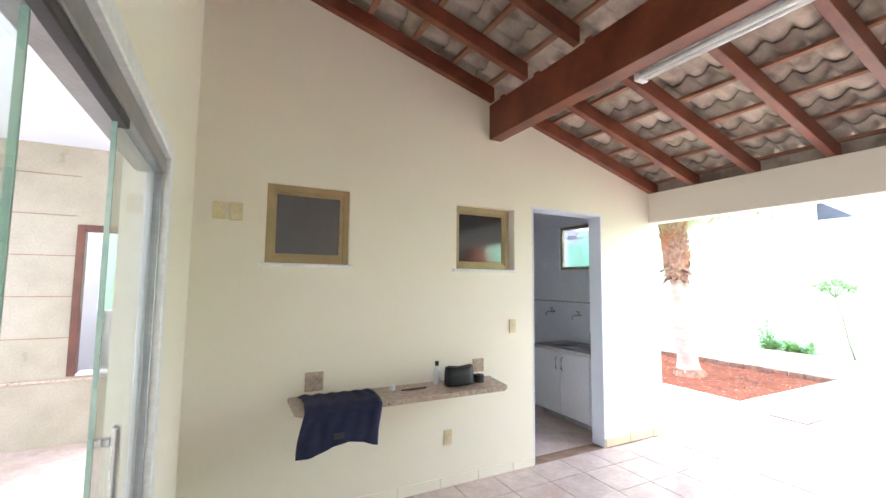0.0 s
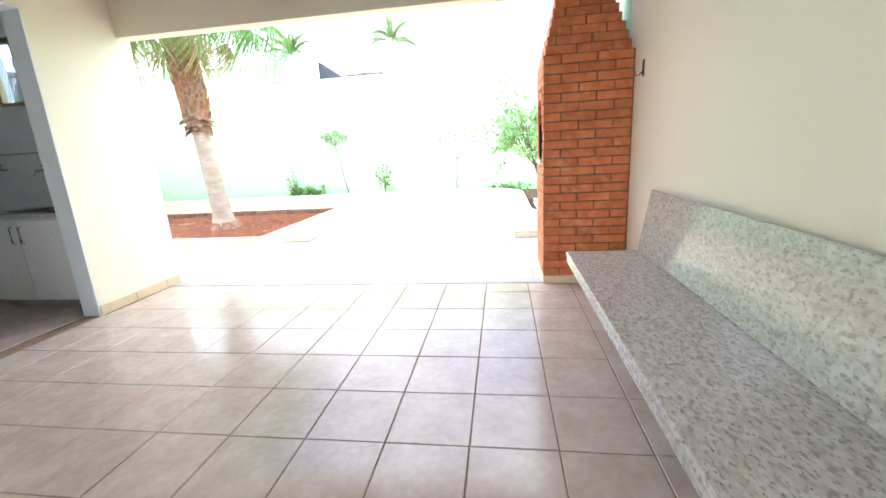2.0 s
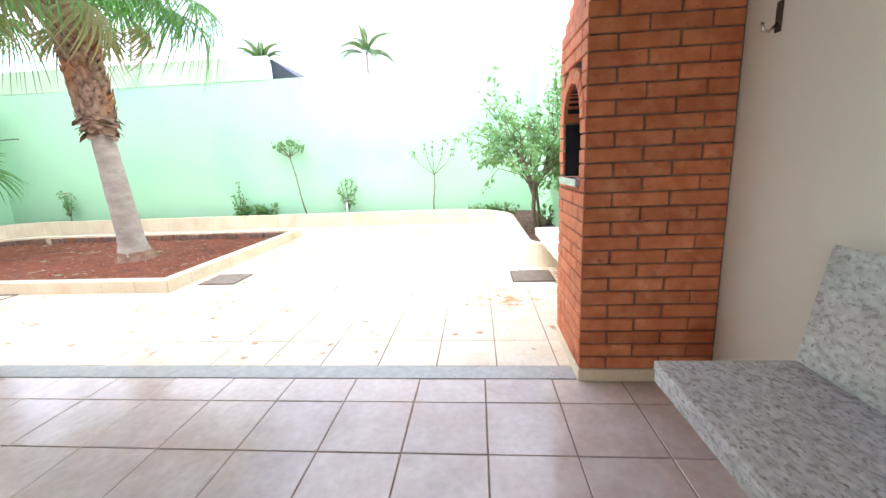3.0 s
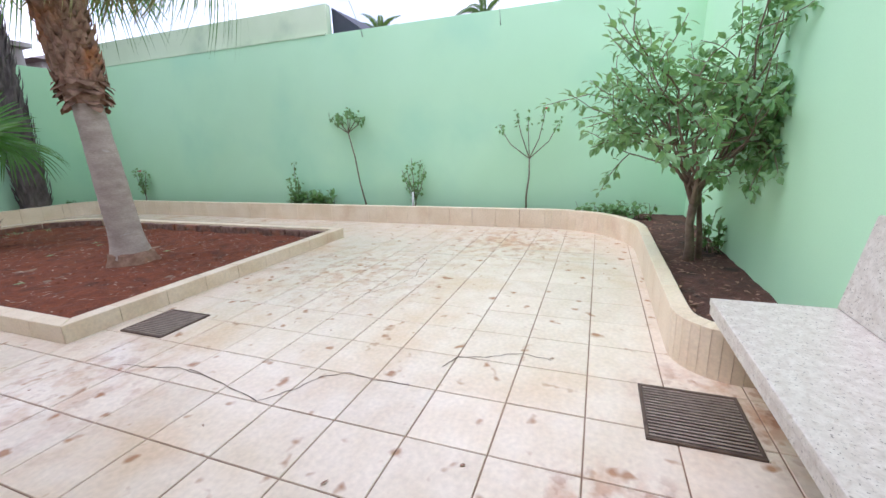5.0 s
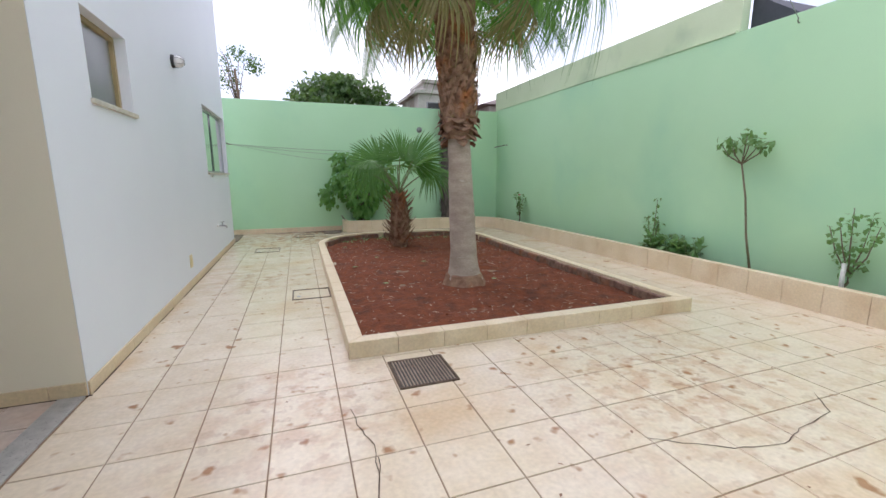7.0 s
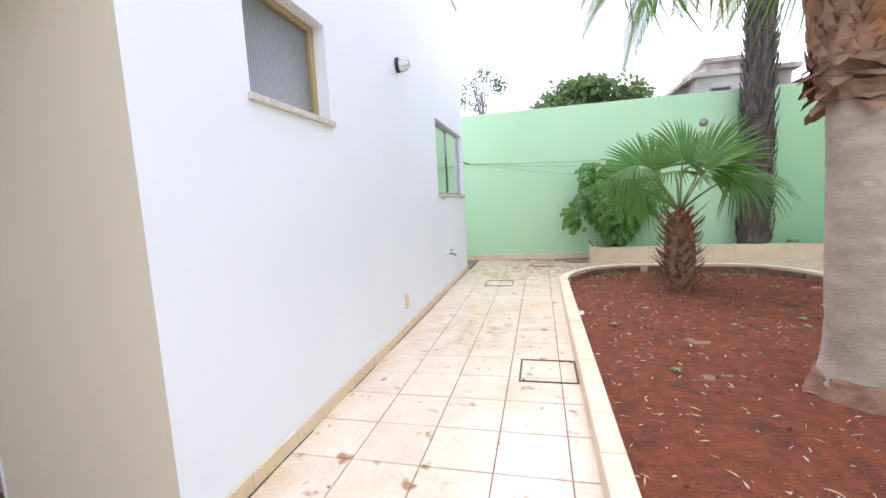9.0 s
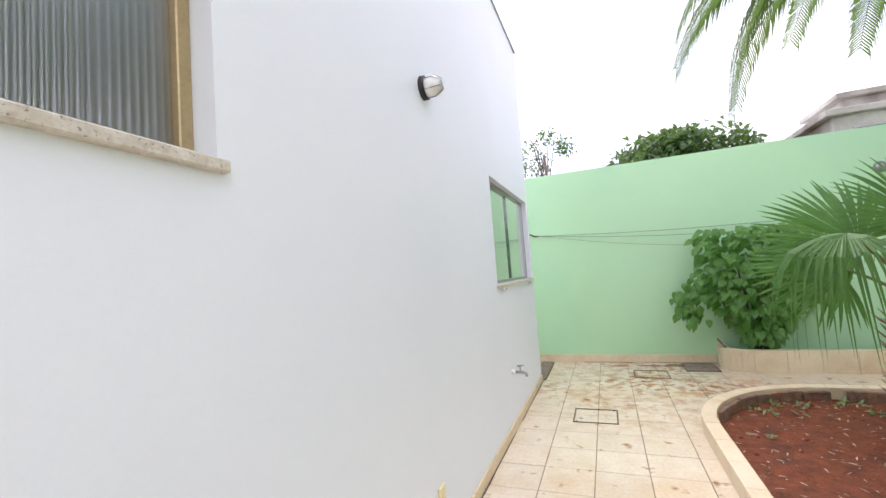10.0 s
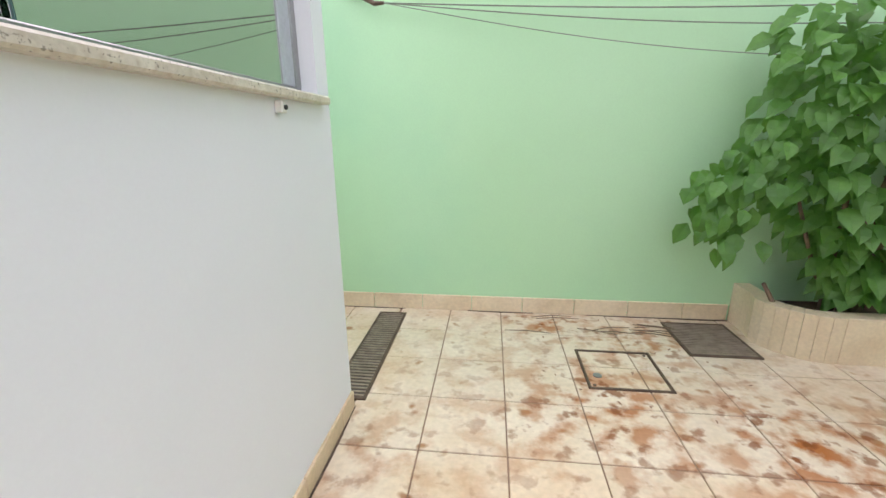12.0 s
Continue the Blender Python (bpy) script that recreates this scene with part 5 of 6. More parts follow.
# ---- plants ----
def fan_mesh(name, R, blades, spread, droop, material, seed, width=1.0, ragged=0.12, join=0.5):
    """A pleated fan leaf lying along +x from its hastula, blades joined near the base and drooping at the tips."""
    rnd = random.Random(seed)
    bm = bmesh.new()
    half = radians(spread) / blades
    for i in range(blades):
        a = radians(spread) * (-1 + 2 * (i + 0.5) / blades)
        length = R * (1 - 0.22 * (abs(a) / radians(spread)) ** 2) * rnd.uniform(1 - ragged, 1)
        tw = rnd.uniform(-0.05, 0.05)
        dr = droop * rnd.uniform(0.75, 1.35)
        rows = []
        for s in (0.03, 0.25, 0.5, 0.66, 0.8, 0.92, 1.0):
            r = length * s
            w = r * math.tan(half) * width if s < join else (length * join * math.tan(half) * width) * (1 - (s - join) / (1 - join)) ** 0.8
            aa = a + tw * s
            base_z = -dr * R * max(0.0, s - 0.25) ** 2.2 * 1.5 - 0.10 * R * abs(math.sin(a)) * s
            c, d = Vector((math.cos(aa), math.sin(aa), 0)), Vector((-math.sin(aa), math.cos(aa), 0))
            pull = 1 - 0.35 * dr * max(0.0, s - 0.5)
            p = c * r * pull
            rows.append((bm.verts.new(p - d * w + Vector((0, 0, base_z))), bm.verts.new(p + Vector((0, 0, base_z - w * 0.55))), bm.verts.new(p + d * w + Vector((0, 0, base_z)))))
        for r0, r1 in zip(rows, rows[1:]):
            bm.faces.new((r0[0], r0[1], r1[1], r1[0]))
            bm.faces.new((r0[1], r0[2], r1[2], r1[1]))
    me = bpy.data.meshes.new(name)
    bm.to_mesh(me)
    bm.free()
    me.materials.append(material)
    return me


def petiole(p0, p1, sag, r0, r1, n=7):
    pts = []
    for k in range(n + 1):
        t = k / n
        p = Vector(p0).lerp(Vector(p1), t)
        p.z += sag * math.sin(math.pi * t)
        pts.append(p)
    return pts, [r0 + (r1 - r0) * k / n for k in range(n + 1)]


def fan_frond(palm, base, az, rise, length, mesh, tip_pitch, scale, roll=0.0):
    """A stalk from the crown and the fan at its end."""
    d = Vector((math.cos(az), math.sin(az), 0))
    tip = Vector(base) + d * length * math.cos(rise) + Vector((0, 0, length * math.sin(rise)))
    bm = bmesh.new()
    pts, rad = petiole(base, tip, 0.06 * length, 0.016, 0.007)
    tube(bm, pts, rad, 6)
    st_ = part("stalk", bm, GREEN_STEM, palm, smooth=True)
    ob = new("fan_leaf", mesh)
    ob.matrix_world = Matrix.Translation(tip) @ Euler((0, 0, az)).to_matrix().to_4x4() @ Euler((roll, tip_pitch, 0)).to_matrix().to_4x4() @ Matrix.Diagonal((scale, scale, scale, 1))
    adopt(ob, palm)


def scales(bm, cx, cy, z0, z1, r0, r1, n, length, width, rnd, out=0.5, droop=0.0):
    """Pointed leaf bases standing off a trunk."""
    for k in range(n):
        t = (k + rnd.random()) / n
        z = z0 + (z1 - z0) * t
        r = r0 + (r1 - r0) * t
        a = k * 2.39996 + rnd.uniform(-0.25, 0.25)
        c, s = math.cos(a), math.sin(a)
        l, w = length * rnd.uniform(0.6, 1.2), width * rnd.uniform(0.7, 1.2)
        lift = (1 - droop) * l * math.cos(out) - droop * l * 0.7
        base, tip = Vector((cx + r * 0.9 * c, cy + r * 0.9 * s, z)), Vector((cx + (r + l * math.sin(out)) * c, cy + (r + l * math.sin(out)) * s, z + lift))
        side = Vector((-s, c, 0)) * w / 2
        mid = base.lerp(tip, 0.55) + Vector((c, s, 0)) * 0.012
        v = [bm.verts.new(p) for p in (base - side, base + side, mid + side * 0.75, tip + side * 0.12, tip - side * 0.12, mid - side * 0.75, mid + Vector((c, s, 0)) * 0.014)]
        bm.faces.new((v[0], v[1], v[2], v[6]))
        bm.faces.new((v[0], v[6], v[5]))
        bm.faces.new((v[6], v[2], v[3], v[4]))
        bm.faces.new((v[6], v[4], v[5]))


def trunk_mesh(cx, cy, prof, lean=(0, 0), sides=28, ring=0.0, rough=0.006):
    bm = bmesh.new()
    rings = []
    for z, r in prof:
        row = []
        for k in range(sides):
            a = math.tau * k / sides
            rr = r * (1 + rough / r * noise.noise((math.cos(a) * 2, math.sin(a) * 2, z * 9))) + ring * math.sin(z * 90)
            row.append(bm.verts.new((cx + lean[0] * z + rr * math.cos(a), cy + lean[1] * z + rr * math.sin(a), z)))
        rings.append(row)
    for r0, r1 in zip(rings, rings[1:]):
        for k in range(sides):
            bm.faces.new((r0[k], r0[(k + 1) % sides], r1[(k + 1) % sides], r1[k]))
    bm.faces.new(rings[-1])
    return bm


# tall fan palm
PX, PY = 6.28, 4.27
LX, LY_ = -0.02, 0.075                            # lean per metre of height
palm = thing("fan_palm", (PX, PY, 0.03), "tall fan palm with shaggy brown upper trunk", "palm tree")
prof = [(-0.02, 0.215), (0.06, 0.20), (0.12, 0.175), (0.2, 0.155)] + [(0.3 + 0.03 * k, 0.142 - 0.0007 * k) for k in range(44)]
part("trunk", trunk_mesh(PX, PY, prof, (LX, LY_), 30, 0.0012, 0.006), BARK, palm, "bare grey ringed trunk", smooth=True)
bm = trunk_mesh(PX, PY, [(-0.02, 0.235), (0.02, 0.232), (0.05, 0.215), (0.08, 0.20), (0.11, 0.19), (0.125, 0.17)], (LX, LY_), 40, 0, 0.03)
part("root_collar", bm, SHAG, palm, "dark rough root collar")
rnd = random.Random(4)
bm = trunk_mesh(PX, PY, [(1.50 + 0.05 * k, 0.14 + 0.04 * min(1, k / 5)) for k in range(33)], (LX, LY_), 20, 0, 0.02)
for k in range(6):
    z = 1.62 + 0.24 * k
    scales(bm, PX + LX * z, PY + LY_ * z, z, z + 0.25, 0.15 + 0.004 * k, 0.155 + 0.004 * k, 80, 0.14, 0.10, rnd, 0.36)
part("husk_sheath", bm, SHAG, palm, "shaggy brown old leaf bases")
bm = bmesh.new()
hx, hy = PX + LX * 1.62, PY + LY_ * 1.62
scales(bm, hx, hy, 1.48, 1.74, 0.140, 0.155, 34, 0.17, 0.13, rnd, 0.42, 0.85)
scales(bm, hx, hy, 1.58, 1.74, 0.15, 0.16, 9, 0.24, 0.18, rnd, 0.5, 0.75)
part("hanging_husk", bm, SHAG, palm, "torn orange-brown husk collar")
leaf_a = fan_mesh("fan_leaf", 0.88, 38, 110, 0.40, PALM_LEAF, 1, ragged=0.2, join=0.42)
leaf_b = fan_mesh("fan_leaf", 0.92, 40, 115, 0.80, PALM_LEAF, 2, ragged=0.25, join=0.36)
leaf_c = fan_mesh("fan_leaf", 0.62, 26, 100, 0.8, PALM_DRY, 3, ragged=0.35)
crown = (PX + LX * 3.05, PY + LY_ * 3.05, 3.05)
for k in range(13):
    fan_frond(palm, crown, k * 2.39996 + 0.3, radians(rnd.uniform(-4, 18)), rnd.uniform(0.95, 1.3), leaf_b, radians(rnd.uniform(22, 42)), rnd.uniform(0.9, 1.1), rnd.uniform(-0.3, 0.3))
for k in range(11):
    fan_frond(palm, crown, k * 2.39996 + 1.1, radians(rnd.uniform(20, 45)), rnd.uniform(0.75, 1.0), leaf_a, radians(rnd.uniform(0, 25)), rnd.uniform(0.9, 1.1), rnd.uniform(-0.3, 0.3))
for k in range(6):
    fan_frond(palm, crown, k * 2.39996 + 2.0, radians(rnd.uniform(60, 82)), rnd.uniform(0.6, 0.85), leaf_a, radians(rnd.uniform(-50, -20)), rnd.uniform(0.8, 1.0), rnd.uniform(-0.3, 0.3))
for k in range(7):
    fan_frond(palm, (PX + LX * 2.98, PY + LY_ * 2.98, 2.98), k * 2.39996 + 0.9, radians(rnd.uniform(-22, -6)), rnd.uniform(0.6, 0.85), leaf_c, radians(rnd.uniform(40, 60)), rnd.uniform(0.75, 1.0), rnd.uniform(-0.4, 0.4))

# young fan palm
QX, QY = 6.17, 6.80
young = thing("young_fan_palm", (QX, QY, 0.03), "young fan palm with broad green fans and a stubby spiky trunk", "palm tree")
bm = trunk_mesh(QX, QY, [(0.0, 0.12), (0.15, 0.15), (0.4, 0.16), (0.7, 0.13), (0.86, 0.08)], (0, 0), 18, 0, 0.02)
rnd = random.Random(9)
scales(bm, QX, QY, 0.03, 0.84, 0.14, 0.12, 120, 0.20, 0.06, rnd, 0.75)
part("trunk", bm, SHAG, young, "stubby trunk of brown spiky leaf bases")
leaf_y = fan_mesh("fan_leaf", 0.72, 40, 118, 0.18, PALM_LEAF, 5, ragged=0.08, join=0.58)
leaf_z = fan_mesh("fan_leaf", 0.72, 38, 115, 0.42, PALM_LEAF, 6, ragged=0.12, join=0.5)
leaf_d = fan_mesh("fan_leaf", 0.74, 34, 95, 1.1, PALM_LEAF, 7, ragged=0.12, join=0.42)
for az, rise, ln, msh, pitch, sc, turn in ((160, 58, 0.46, leaf_y, -42, 0.86, -60), (172, 36, 0.44, leaf_y, -10, 0.72, -50), (345, 66, 0.48, leaf_y, -52, 0.88, 45), (345, 36, 0.52, leaf_z, 2, 0.92, 25),
                                           (20, 55, 0.5, leaf_z, -15, 0.85, 15), (80, 50, 0.5, leaf_z, -10, 0.85, 0), (300, 52, 0.45, leaf_y, -30, 0.72, 20), (205, 46, 0.62, leaf_d, 12, 0.85, -10), (60, 82, 0.5, leaf_y, -70, 0.75, 40)):
    fan_frond(young, (QX, QY, 0.86), radians(az), radians(rise), ln * 1.15, msh, radians(pitch), sc, radians(turn) + rnd.uniform(-0.1, 0.1))


# dark feather palm in the corner bed
def feather_mesh(name, L, droop, leaflets, ll, material, seed):
    rnd = random.Random(seed)
    bm = bmesh.new()
    pts = []
    for k in range(15):
        t = k / 14
        pts.append(Vector((L * (t - 0.22 * droop * t ** 3), 0, L * (0.28 * t - 0.75 * droop * t ** 2.3))))
    tube(bm, pts, [0.022 * (1 - 0.85 * k / 14) for k in range(15)], 5)
    for i in range(leaflets):
        t = 0.14 + 0.86 * i / leaflets
        k = min(13, int(t * 14))
        p = pts[k].lerp(pts[k + 1], t * 14 - k)
        d = (pts[k + 1] - pts[k]).normalized()
        for sgn in (-1, 1):
            l = ll * (0.5 + 0.9 * math.sin(math.pi * min(1, t * 0.92))) * rnd.uniform(0.8, 1.1)
            side = Vector((0, sgn, 0))
            v1 = (d * 0.55 + side * 0.75 + Vector((0, 0, -0.25))).normalized()
            v2 = (d * 0.35 + side * 0.35 + Vector((0, 0, -1.0))).normalized()
            q0, q1, q2 = p, p + v1 * l * 0.5, p + v1 * l * 0.5 + v2 * l * 0.5
            w = d * 0.019
            a = [bm.verts.new(x) for x in (q0 - w * 0.6, q0 + w * 0.6, q1 + w, q1 - w, q2)]
            bm.faces.new(a[:4])
            bm.faces.new((a[3], a[2], a[4]))
    me = bpy.data.meshes.new(name)
    bm.to_mesh(me)
    bm.free()
    me.materials.append(material)
    return me


RX, RY = 7.86, 9.03
fp = thing("feather_palm", (RX, RY, 0.12), "tall palm with a dark fibrous trunk and arching feather leaves", "palm tree")
bm = trunk_mesh(RX, RY, [(0.1 + 0.1 * k, 0.205 - 0.001 * k) for k in range(50)], (0.0, 0.0), 22, 0, 0.03)
rnd = random.Random(14)
scales(bm, RX, RY, 0.15, 4.7, 0.19, 0.17, 420, 0.30, 0.075, rnd, 0.22)
part("trunk", bm, DARK_BARK, fp, "dark fibrous trunk")
feather = feather_mesh("feather_leaf", 3.0, 1.0, 84, 0.46, FAR_LEAF, 3)
feather2 = feather_mesh("feather_leaf", 2.8, 1.25, 80, 0.46, FAR_LEAF, 8)
for k in range(16):
    ob = new("feather_leaf", feather if k % 2 else feather2)
    ob.matrix_world = Matrix.Translation((RX, RY, 5.0)) @ Euler((rnd.uniform(-0.2, 0.2), radians(rnd.uniform(-38, 2)), k * 2.39996 + 0.4)).to_matrix().to_4x4() @ Matrix.Diagonal((1, 1, 1, 1))
    adopt(ob, fp)


# broadleaf plants
def leaf_shape(bm, p, axis, up, l, w, curl=0.25):
    """One pointed leaf of six faces, folded along its midrib and curled."""
    axis = axis.normalized()
    side = axis.cross(up)
    side = side.normalized() if side.length > 1e-4 else axis.orthogonal().normalized()
    nrm = side.cross(axis)
    rows = []
    for s, ww in ((0.0, 0.06), (0.3, 0.92), (0.62, 0.85), (1.0, 0.02)):
        c = p + axis * l * s - nrm * curl * l * s * s
        rows.append((bm.verts.new(c - side * w / 2 * ww + nrm * w * 0.12 * ww), bm.verts.new(c), bm.verts.new(c + side * w / 2 * ww + nrm * w * 0.12 * ww)))
    for r0, r1 in zip(rows, rows[1:]):
        bm.faces.new((r0[0], r0[1], r1[1], r1[0]))
        bm.faces.new((r0[1], r0[2], r1[2], r1[1]))


def rand_dir(rnd, up=0.0):
    while True:
        v = Vector((rnd.uniform(-1, 1), rnd.uniform(-1, 1), rnd.uniform(-1, 1)))
        if 0.1 < v.length < 1:
            v.normalize()
            v.z += up
            return v.normalized()


def branch(wood, leaves, rnd, p, d, length, r, depth, leaf_l, leaf_w, per_twig, wander=0.35, bounds=None, ratio=0.72, kids=3):
    pts, q = [p.copy()], p.copy()
    n = 5
    dd = d.copy()
    for k in range(n):
        dd = (dd + rand_dir(rnd) * wander * 0.4 + Vector((0, 0, 0.02))).normalized()
        q = q + dd * length / n
        if bounds:
            q.y = min(max(q.y, bounds[0]), bounds[1])
            q.x = min(q.x, bounds[2])
        pts.append(q.copy())
    tube(wood, pts, [r * (1 - 0.45 * k / n) for k in range(n + 1)], 6 if r > 0.006 else 4, cap=False)
    if depth <= 1:
        for i in range(per_twig if depth == 0 else per_twig // 3):
            t = rnd.uniform(0.1, 1.0)
            k = min(n - 1, int(t * n))
            c = pts[k].lerp(pts[k + 1], t * n - k)
            ld = (dd * 0.4 + rand_dir(rnd, -0.25)).normalized()
            leaf_shape(leaves, c + ld * leaf_l * 0.3, ld, (Vector((0, 0, 1)) + rand_dir(rnd) * 0.5).normalized(), leaf_l * rnd.uniform(0.65, 1.15), leaf_w * rnd.uniform(0.7, 1.1))
    if depth == 0:
        return
    for c in range(kids):
        t = 1.0 if c == 0 else rnd.uniform(0.45, 0.95)
        k = min(n - 1, int(t * n * 0.999))
        s = pts[k].lerp(pts[k + 1], t * n - k)
        nd = (dd + rand_dir(rnd, 0.05) * (0.55 if c == 0 else 0.95)).normalized()
        branch(wood, leaves, rnd, s, nd, length * ratio * rnd.uniform(0.8, 1.15), r * 0.6, depth - 1, leaf_l, leaf_w, per_twig, wander, bounds, ratio, kids)


def finish_plant(t, wood, leaves, bark, green, stem="trunk", foliage="crown", label=""):
    part(stem, wood, bark, t, smooth=True)
    me = bpy.data.meshes.new(foliage)
    leaves.to_mesh(me)
    leaves.free()
    me.materials.append(green)
    ob = new(foliage, me)
    adopt(ob, t)
    tagged(ob, label)


# small tree behind the outdoor bench
t = thing("small_tree", (7.05, -0.70, 0.13), "small garden tree with several stems and pale green leaves", "tree")
wood, leaves, rnd = bmesh.new(), bmesh.new(), random.Random(21)
lim = (S + 0.04, 0.6, 8.9)
fork = Vector((7.05, -0.69, 0.56))
tube(wood, [Vector((7.07, -0.70, 0.06)), Vector((7.06, -0.70, 0.24)), Vector((7.04, -0.68, 0.42)), fork], [0.044, 0.032, 0.028, 0.028], 10)
for az, lift in ((175, 0.9), (20, 1.0), (95, 1.3), (270, 1.6)):
    d = Vector((math.cos(radians(az)) * 0.5, math.sin(radians(az)) * 0.5, lift)).normalized()
    mid = fork + d * 0.22
    tube(wood, [fork - d * 0.03, fork.lerp(mid, 0.5) + Vector((0.01, 0, 0)), mid], [0.024, 0.019, 0.015], 8, cap=False)
    for c in range(5):
        nd = (d * (1.25 if c == 0 else 0.55) + Vector((math.cos(radians(az + c * 75 - 100)), math.sin(radians(az + c * 75 - 100)), 0.12 + 0.4 * (c % 2))) * 0.72).normalized()
        branch(wood, leaves, rnd, mid - d * 0.03 * c, nd, 0.47 if c else 0.64, 0.011, 2, 0.074, 0.042, 16, 0.47, lim, 0.75, 3)
tube(wood, [Vector((7.13, -0.78, 0.08)), Vector((7.12, -0.77, 0.3)), Vector((7.10, -0.74, 0.52)), fork + Vector((0.03, -0.03, 0.16))], [0.026, 0.022, 0.018, 0.013], 8)
finish_plant(t, wood, leaves, TWIG, TREE_LEAF, label="loose crown of small pale green leaves")

# large-leaved bush by the green end wall
t = thing("broadleaf_bush", (5.88, 9.02, 0.13), "dense bush with broad drooping green leaves in the corner bed", "bush")
wood, leaves, rnd = bmesh.new(), bmesh.new(), random.Random(33)
for k in range(8):
    az = k * 2.4
    p = Vector((5.88 + 0.07 * math.cos(az), 9.04 + 0.04 * math.sin(az), 0.12))
    q = Vector((5.92 + rnd.uniform(-0.42, 0.45), 9.0 + rnd.uniform(-0.12, 0.1), rnd.uniform(0.7, 1.25)))
    tube(wood, [p, p.lerp(q, 0.5) + Vector((0.02, 0, 0.08)), q], [0.017, 0.012, 0.006], 6)
for k in range(820):
    zz = rnd.random() ** 0.85
    half = 0.07 + 0.66 * math.sin(math.pi * min(1.0, 0.05 + 0.66 * zz)) ** 1.8 * (1.0 if zz < 0.8 else 1.0 - 1.1 * (zz - 0.8))
    half *= 1 + 0.22 * noise.noise((zz * 4, 2.0, 0.5))
    a = rnd.uniform(math.pi, math.tau) if rnd.random() < 0.75 else rnd.uniform(0, math.pi)
    rr = rnd.random() ** 0.4
    x = 5.88 + 0.10 * math.sin(math.pi * zz) + half * rr * math.cos(a)
    y = min(9.02 + 0.30 * rr * math.sin(a) * (0.5 + 0.8 * half), N - 0.03)
    z = 0.30 + 1.30 * zz + 0.05 * noise.noise((x * 5, zz, 1.0))
    ld = (Vector((0.8 * math.cos(a), math.sin(a) - 0.3, -0.85 + 0.4 * zz)) + rand_dir(rnd) * 0.4).normalized()
    leaf_shape(leaves, Vector((x, y, z)), ld, (Vector((0, -0.6, 1)) + rand_dir(rnd) * 0.35).normalized(), rnd.uniform(0.085, 0.14), rnd.uniform(0.065, 0.105), 0.35)
for k in range(120):
    d = rnd.random()
    c = Vector((5.48 - 0.30 * math.sin(math.pi * d * 0.8) + rnd.gauss(0, 0.05), 8.96 + rnd.gauss(0, 0.06), 1.08 - 0.50 * d + rnd.gauss(0, 0.05)))
    leaf_shape(leaves, c, (Vector((-0.35, -0.5, -0.75)) + rand_dir(rnd) * 0.4).normalized(), (Vector((0, -0.6, 1)) + rand_dir(rnd) * 0.35).normalized(), rnd.uniform(0.08, 0.125), rnd.uniform(0.06, 0.095), 0.35)
tube(wood, [(5.85, 9.03, 0.13), (5.66, 9.0, 0.5), (5.45, 8.97, 1.0)], [0.013, 0.010, 0.005], 6)
tube(wood, [(5.60, 9.02, 0.16), (5.55, 9.0, 0.22), (5.46, 8.96, 0.34)], [0.012, 0.012, 0.010], 6)
finish_plant(t, wood, leaves, TWIG, BUSH_LEAF, "branching_stem", "foliage", "broad glossy green leaves")


def rose(y, height, lean, twigs, style, flower, seed, label, spread=0.18, x=8.97):
    """A main cane to a fork, twigs fanning out along the wall, leaves in loose sprays."""
    t = thing("rose_bush", (x, y, 0.14), label, "rose bush", "roses along the wall")
    wood, leaves, rnd = bmesh.new(), bmesh.new(), random.Random(seed)
    fork_at, sprays, reach, size = {"top": (0.78, 15, 0.07, 0.075), "some": (0.50, 10, 0.05, 0.06), "all": (0.22, 26, 0.07, 0.062)}[style]
    p, fork = Vector((x, y, 0.12)), Vector((x + 0.01, y + lean, 0.12 + height * fork_at))
    tube(wood, [p, p.lerp(fork, 0.35) + Vector((0, 0.012, 0)), p.lerp(fork, 0.7) + Vector((0, -0.012, 0)), fork], [0.013, 0.011, 0.010, 0.008], 7)
    tips = []
    for k in range(twigs):
        a = -1 + 2 * (k + rnd.uniform(-0.15, 0.15)) / max(1, twigs - 1)
        rise = height * (1 - fork_at) * rnd.uniform(0.72, 1.0) * (1 - 0.28 * abs(a))
        q = fork + Vector((rnd.uniform(-0.08, 0.05), spread * a, rise))
        q.x = min(q.x, EA - 0.05)
        m_ = fork.lerp(q, 0.5) + Vector((0, 0.12 * spread * a, rnd.uniform(-0.05, 0.02)))
        tube(wood, [fork, m_, q], [0.007, 0.0055, 0.003], 6)
        tips.append(q)
        for i in range(sprays):
            s_ = rnd.uniform(0.15, 1.05) if style == "all" else rnd.uniform(0.72, 1.08)
            c = fork.lerp(m_, s_ * 2) if s_ < 0.5 else m_.lerp(q, s_ * 2 - 1)
            c = c + rand_dir(rnd, 0.05) * reach * rnd.random() ** 0.6
            c.x = min(c.x, EA - 0.03)
            leaf_shape(leaves, c, rand_dir(rnd, -0.25), (Vector((-0.5, 0, 1)) + rand_dir(rnd) * 0.5).normalized(), size * rnd.uniform(0.6, 1.1), size * rnd.uniform(0.42, 0.7))
    finish_plant(t, wood, leaves, CANE, ROSE_LEAF, "branching_stem", "foliage")
    for q in tips[1:1 + flower]:
        bm = bmesh.new()
        for r_, n_ in ((0.012, 3), (0.022, 5), (0.030, 6)):
            for i in range(n_):
                az = math.tau * i / n_ + r_ * 90
                d = Vector((math.cos(az), math.sin(az), 0.9 - 18 * r_))
                leaf_shape(bm, q + Vector((d.x * r_ * 0.3, d.y * r_ * 0.3, 0.015)), d, Vector((0, 0, 1)), 0.016 + r_ * 0.7, 0.032, -0.4)
        part("blossom", bm, PETAL, t, "small red rose")


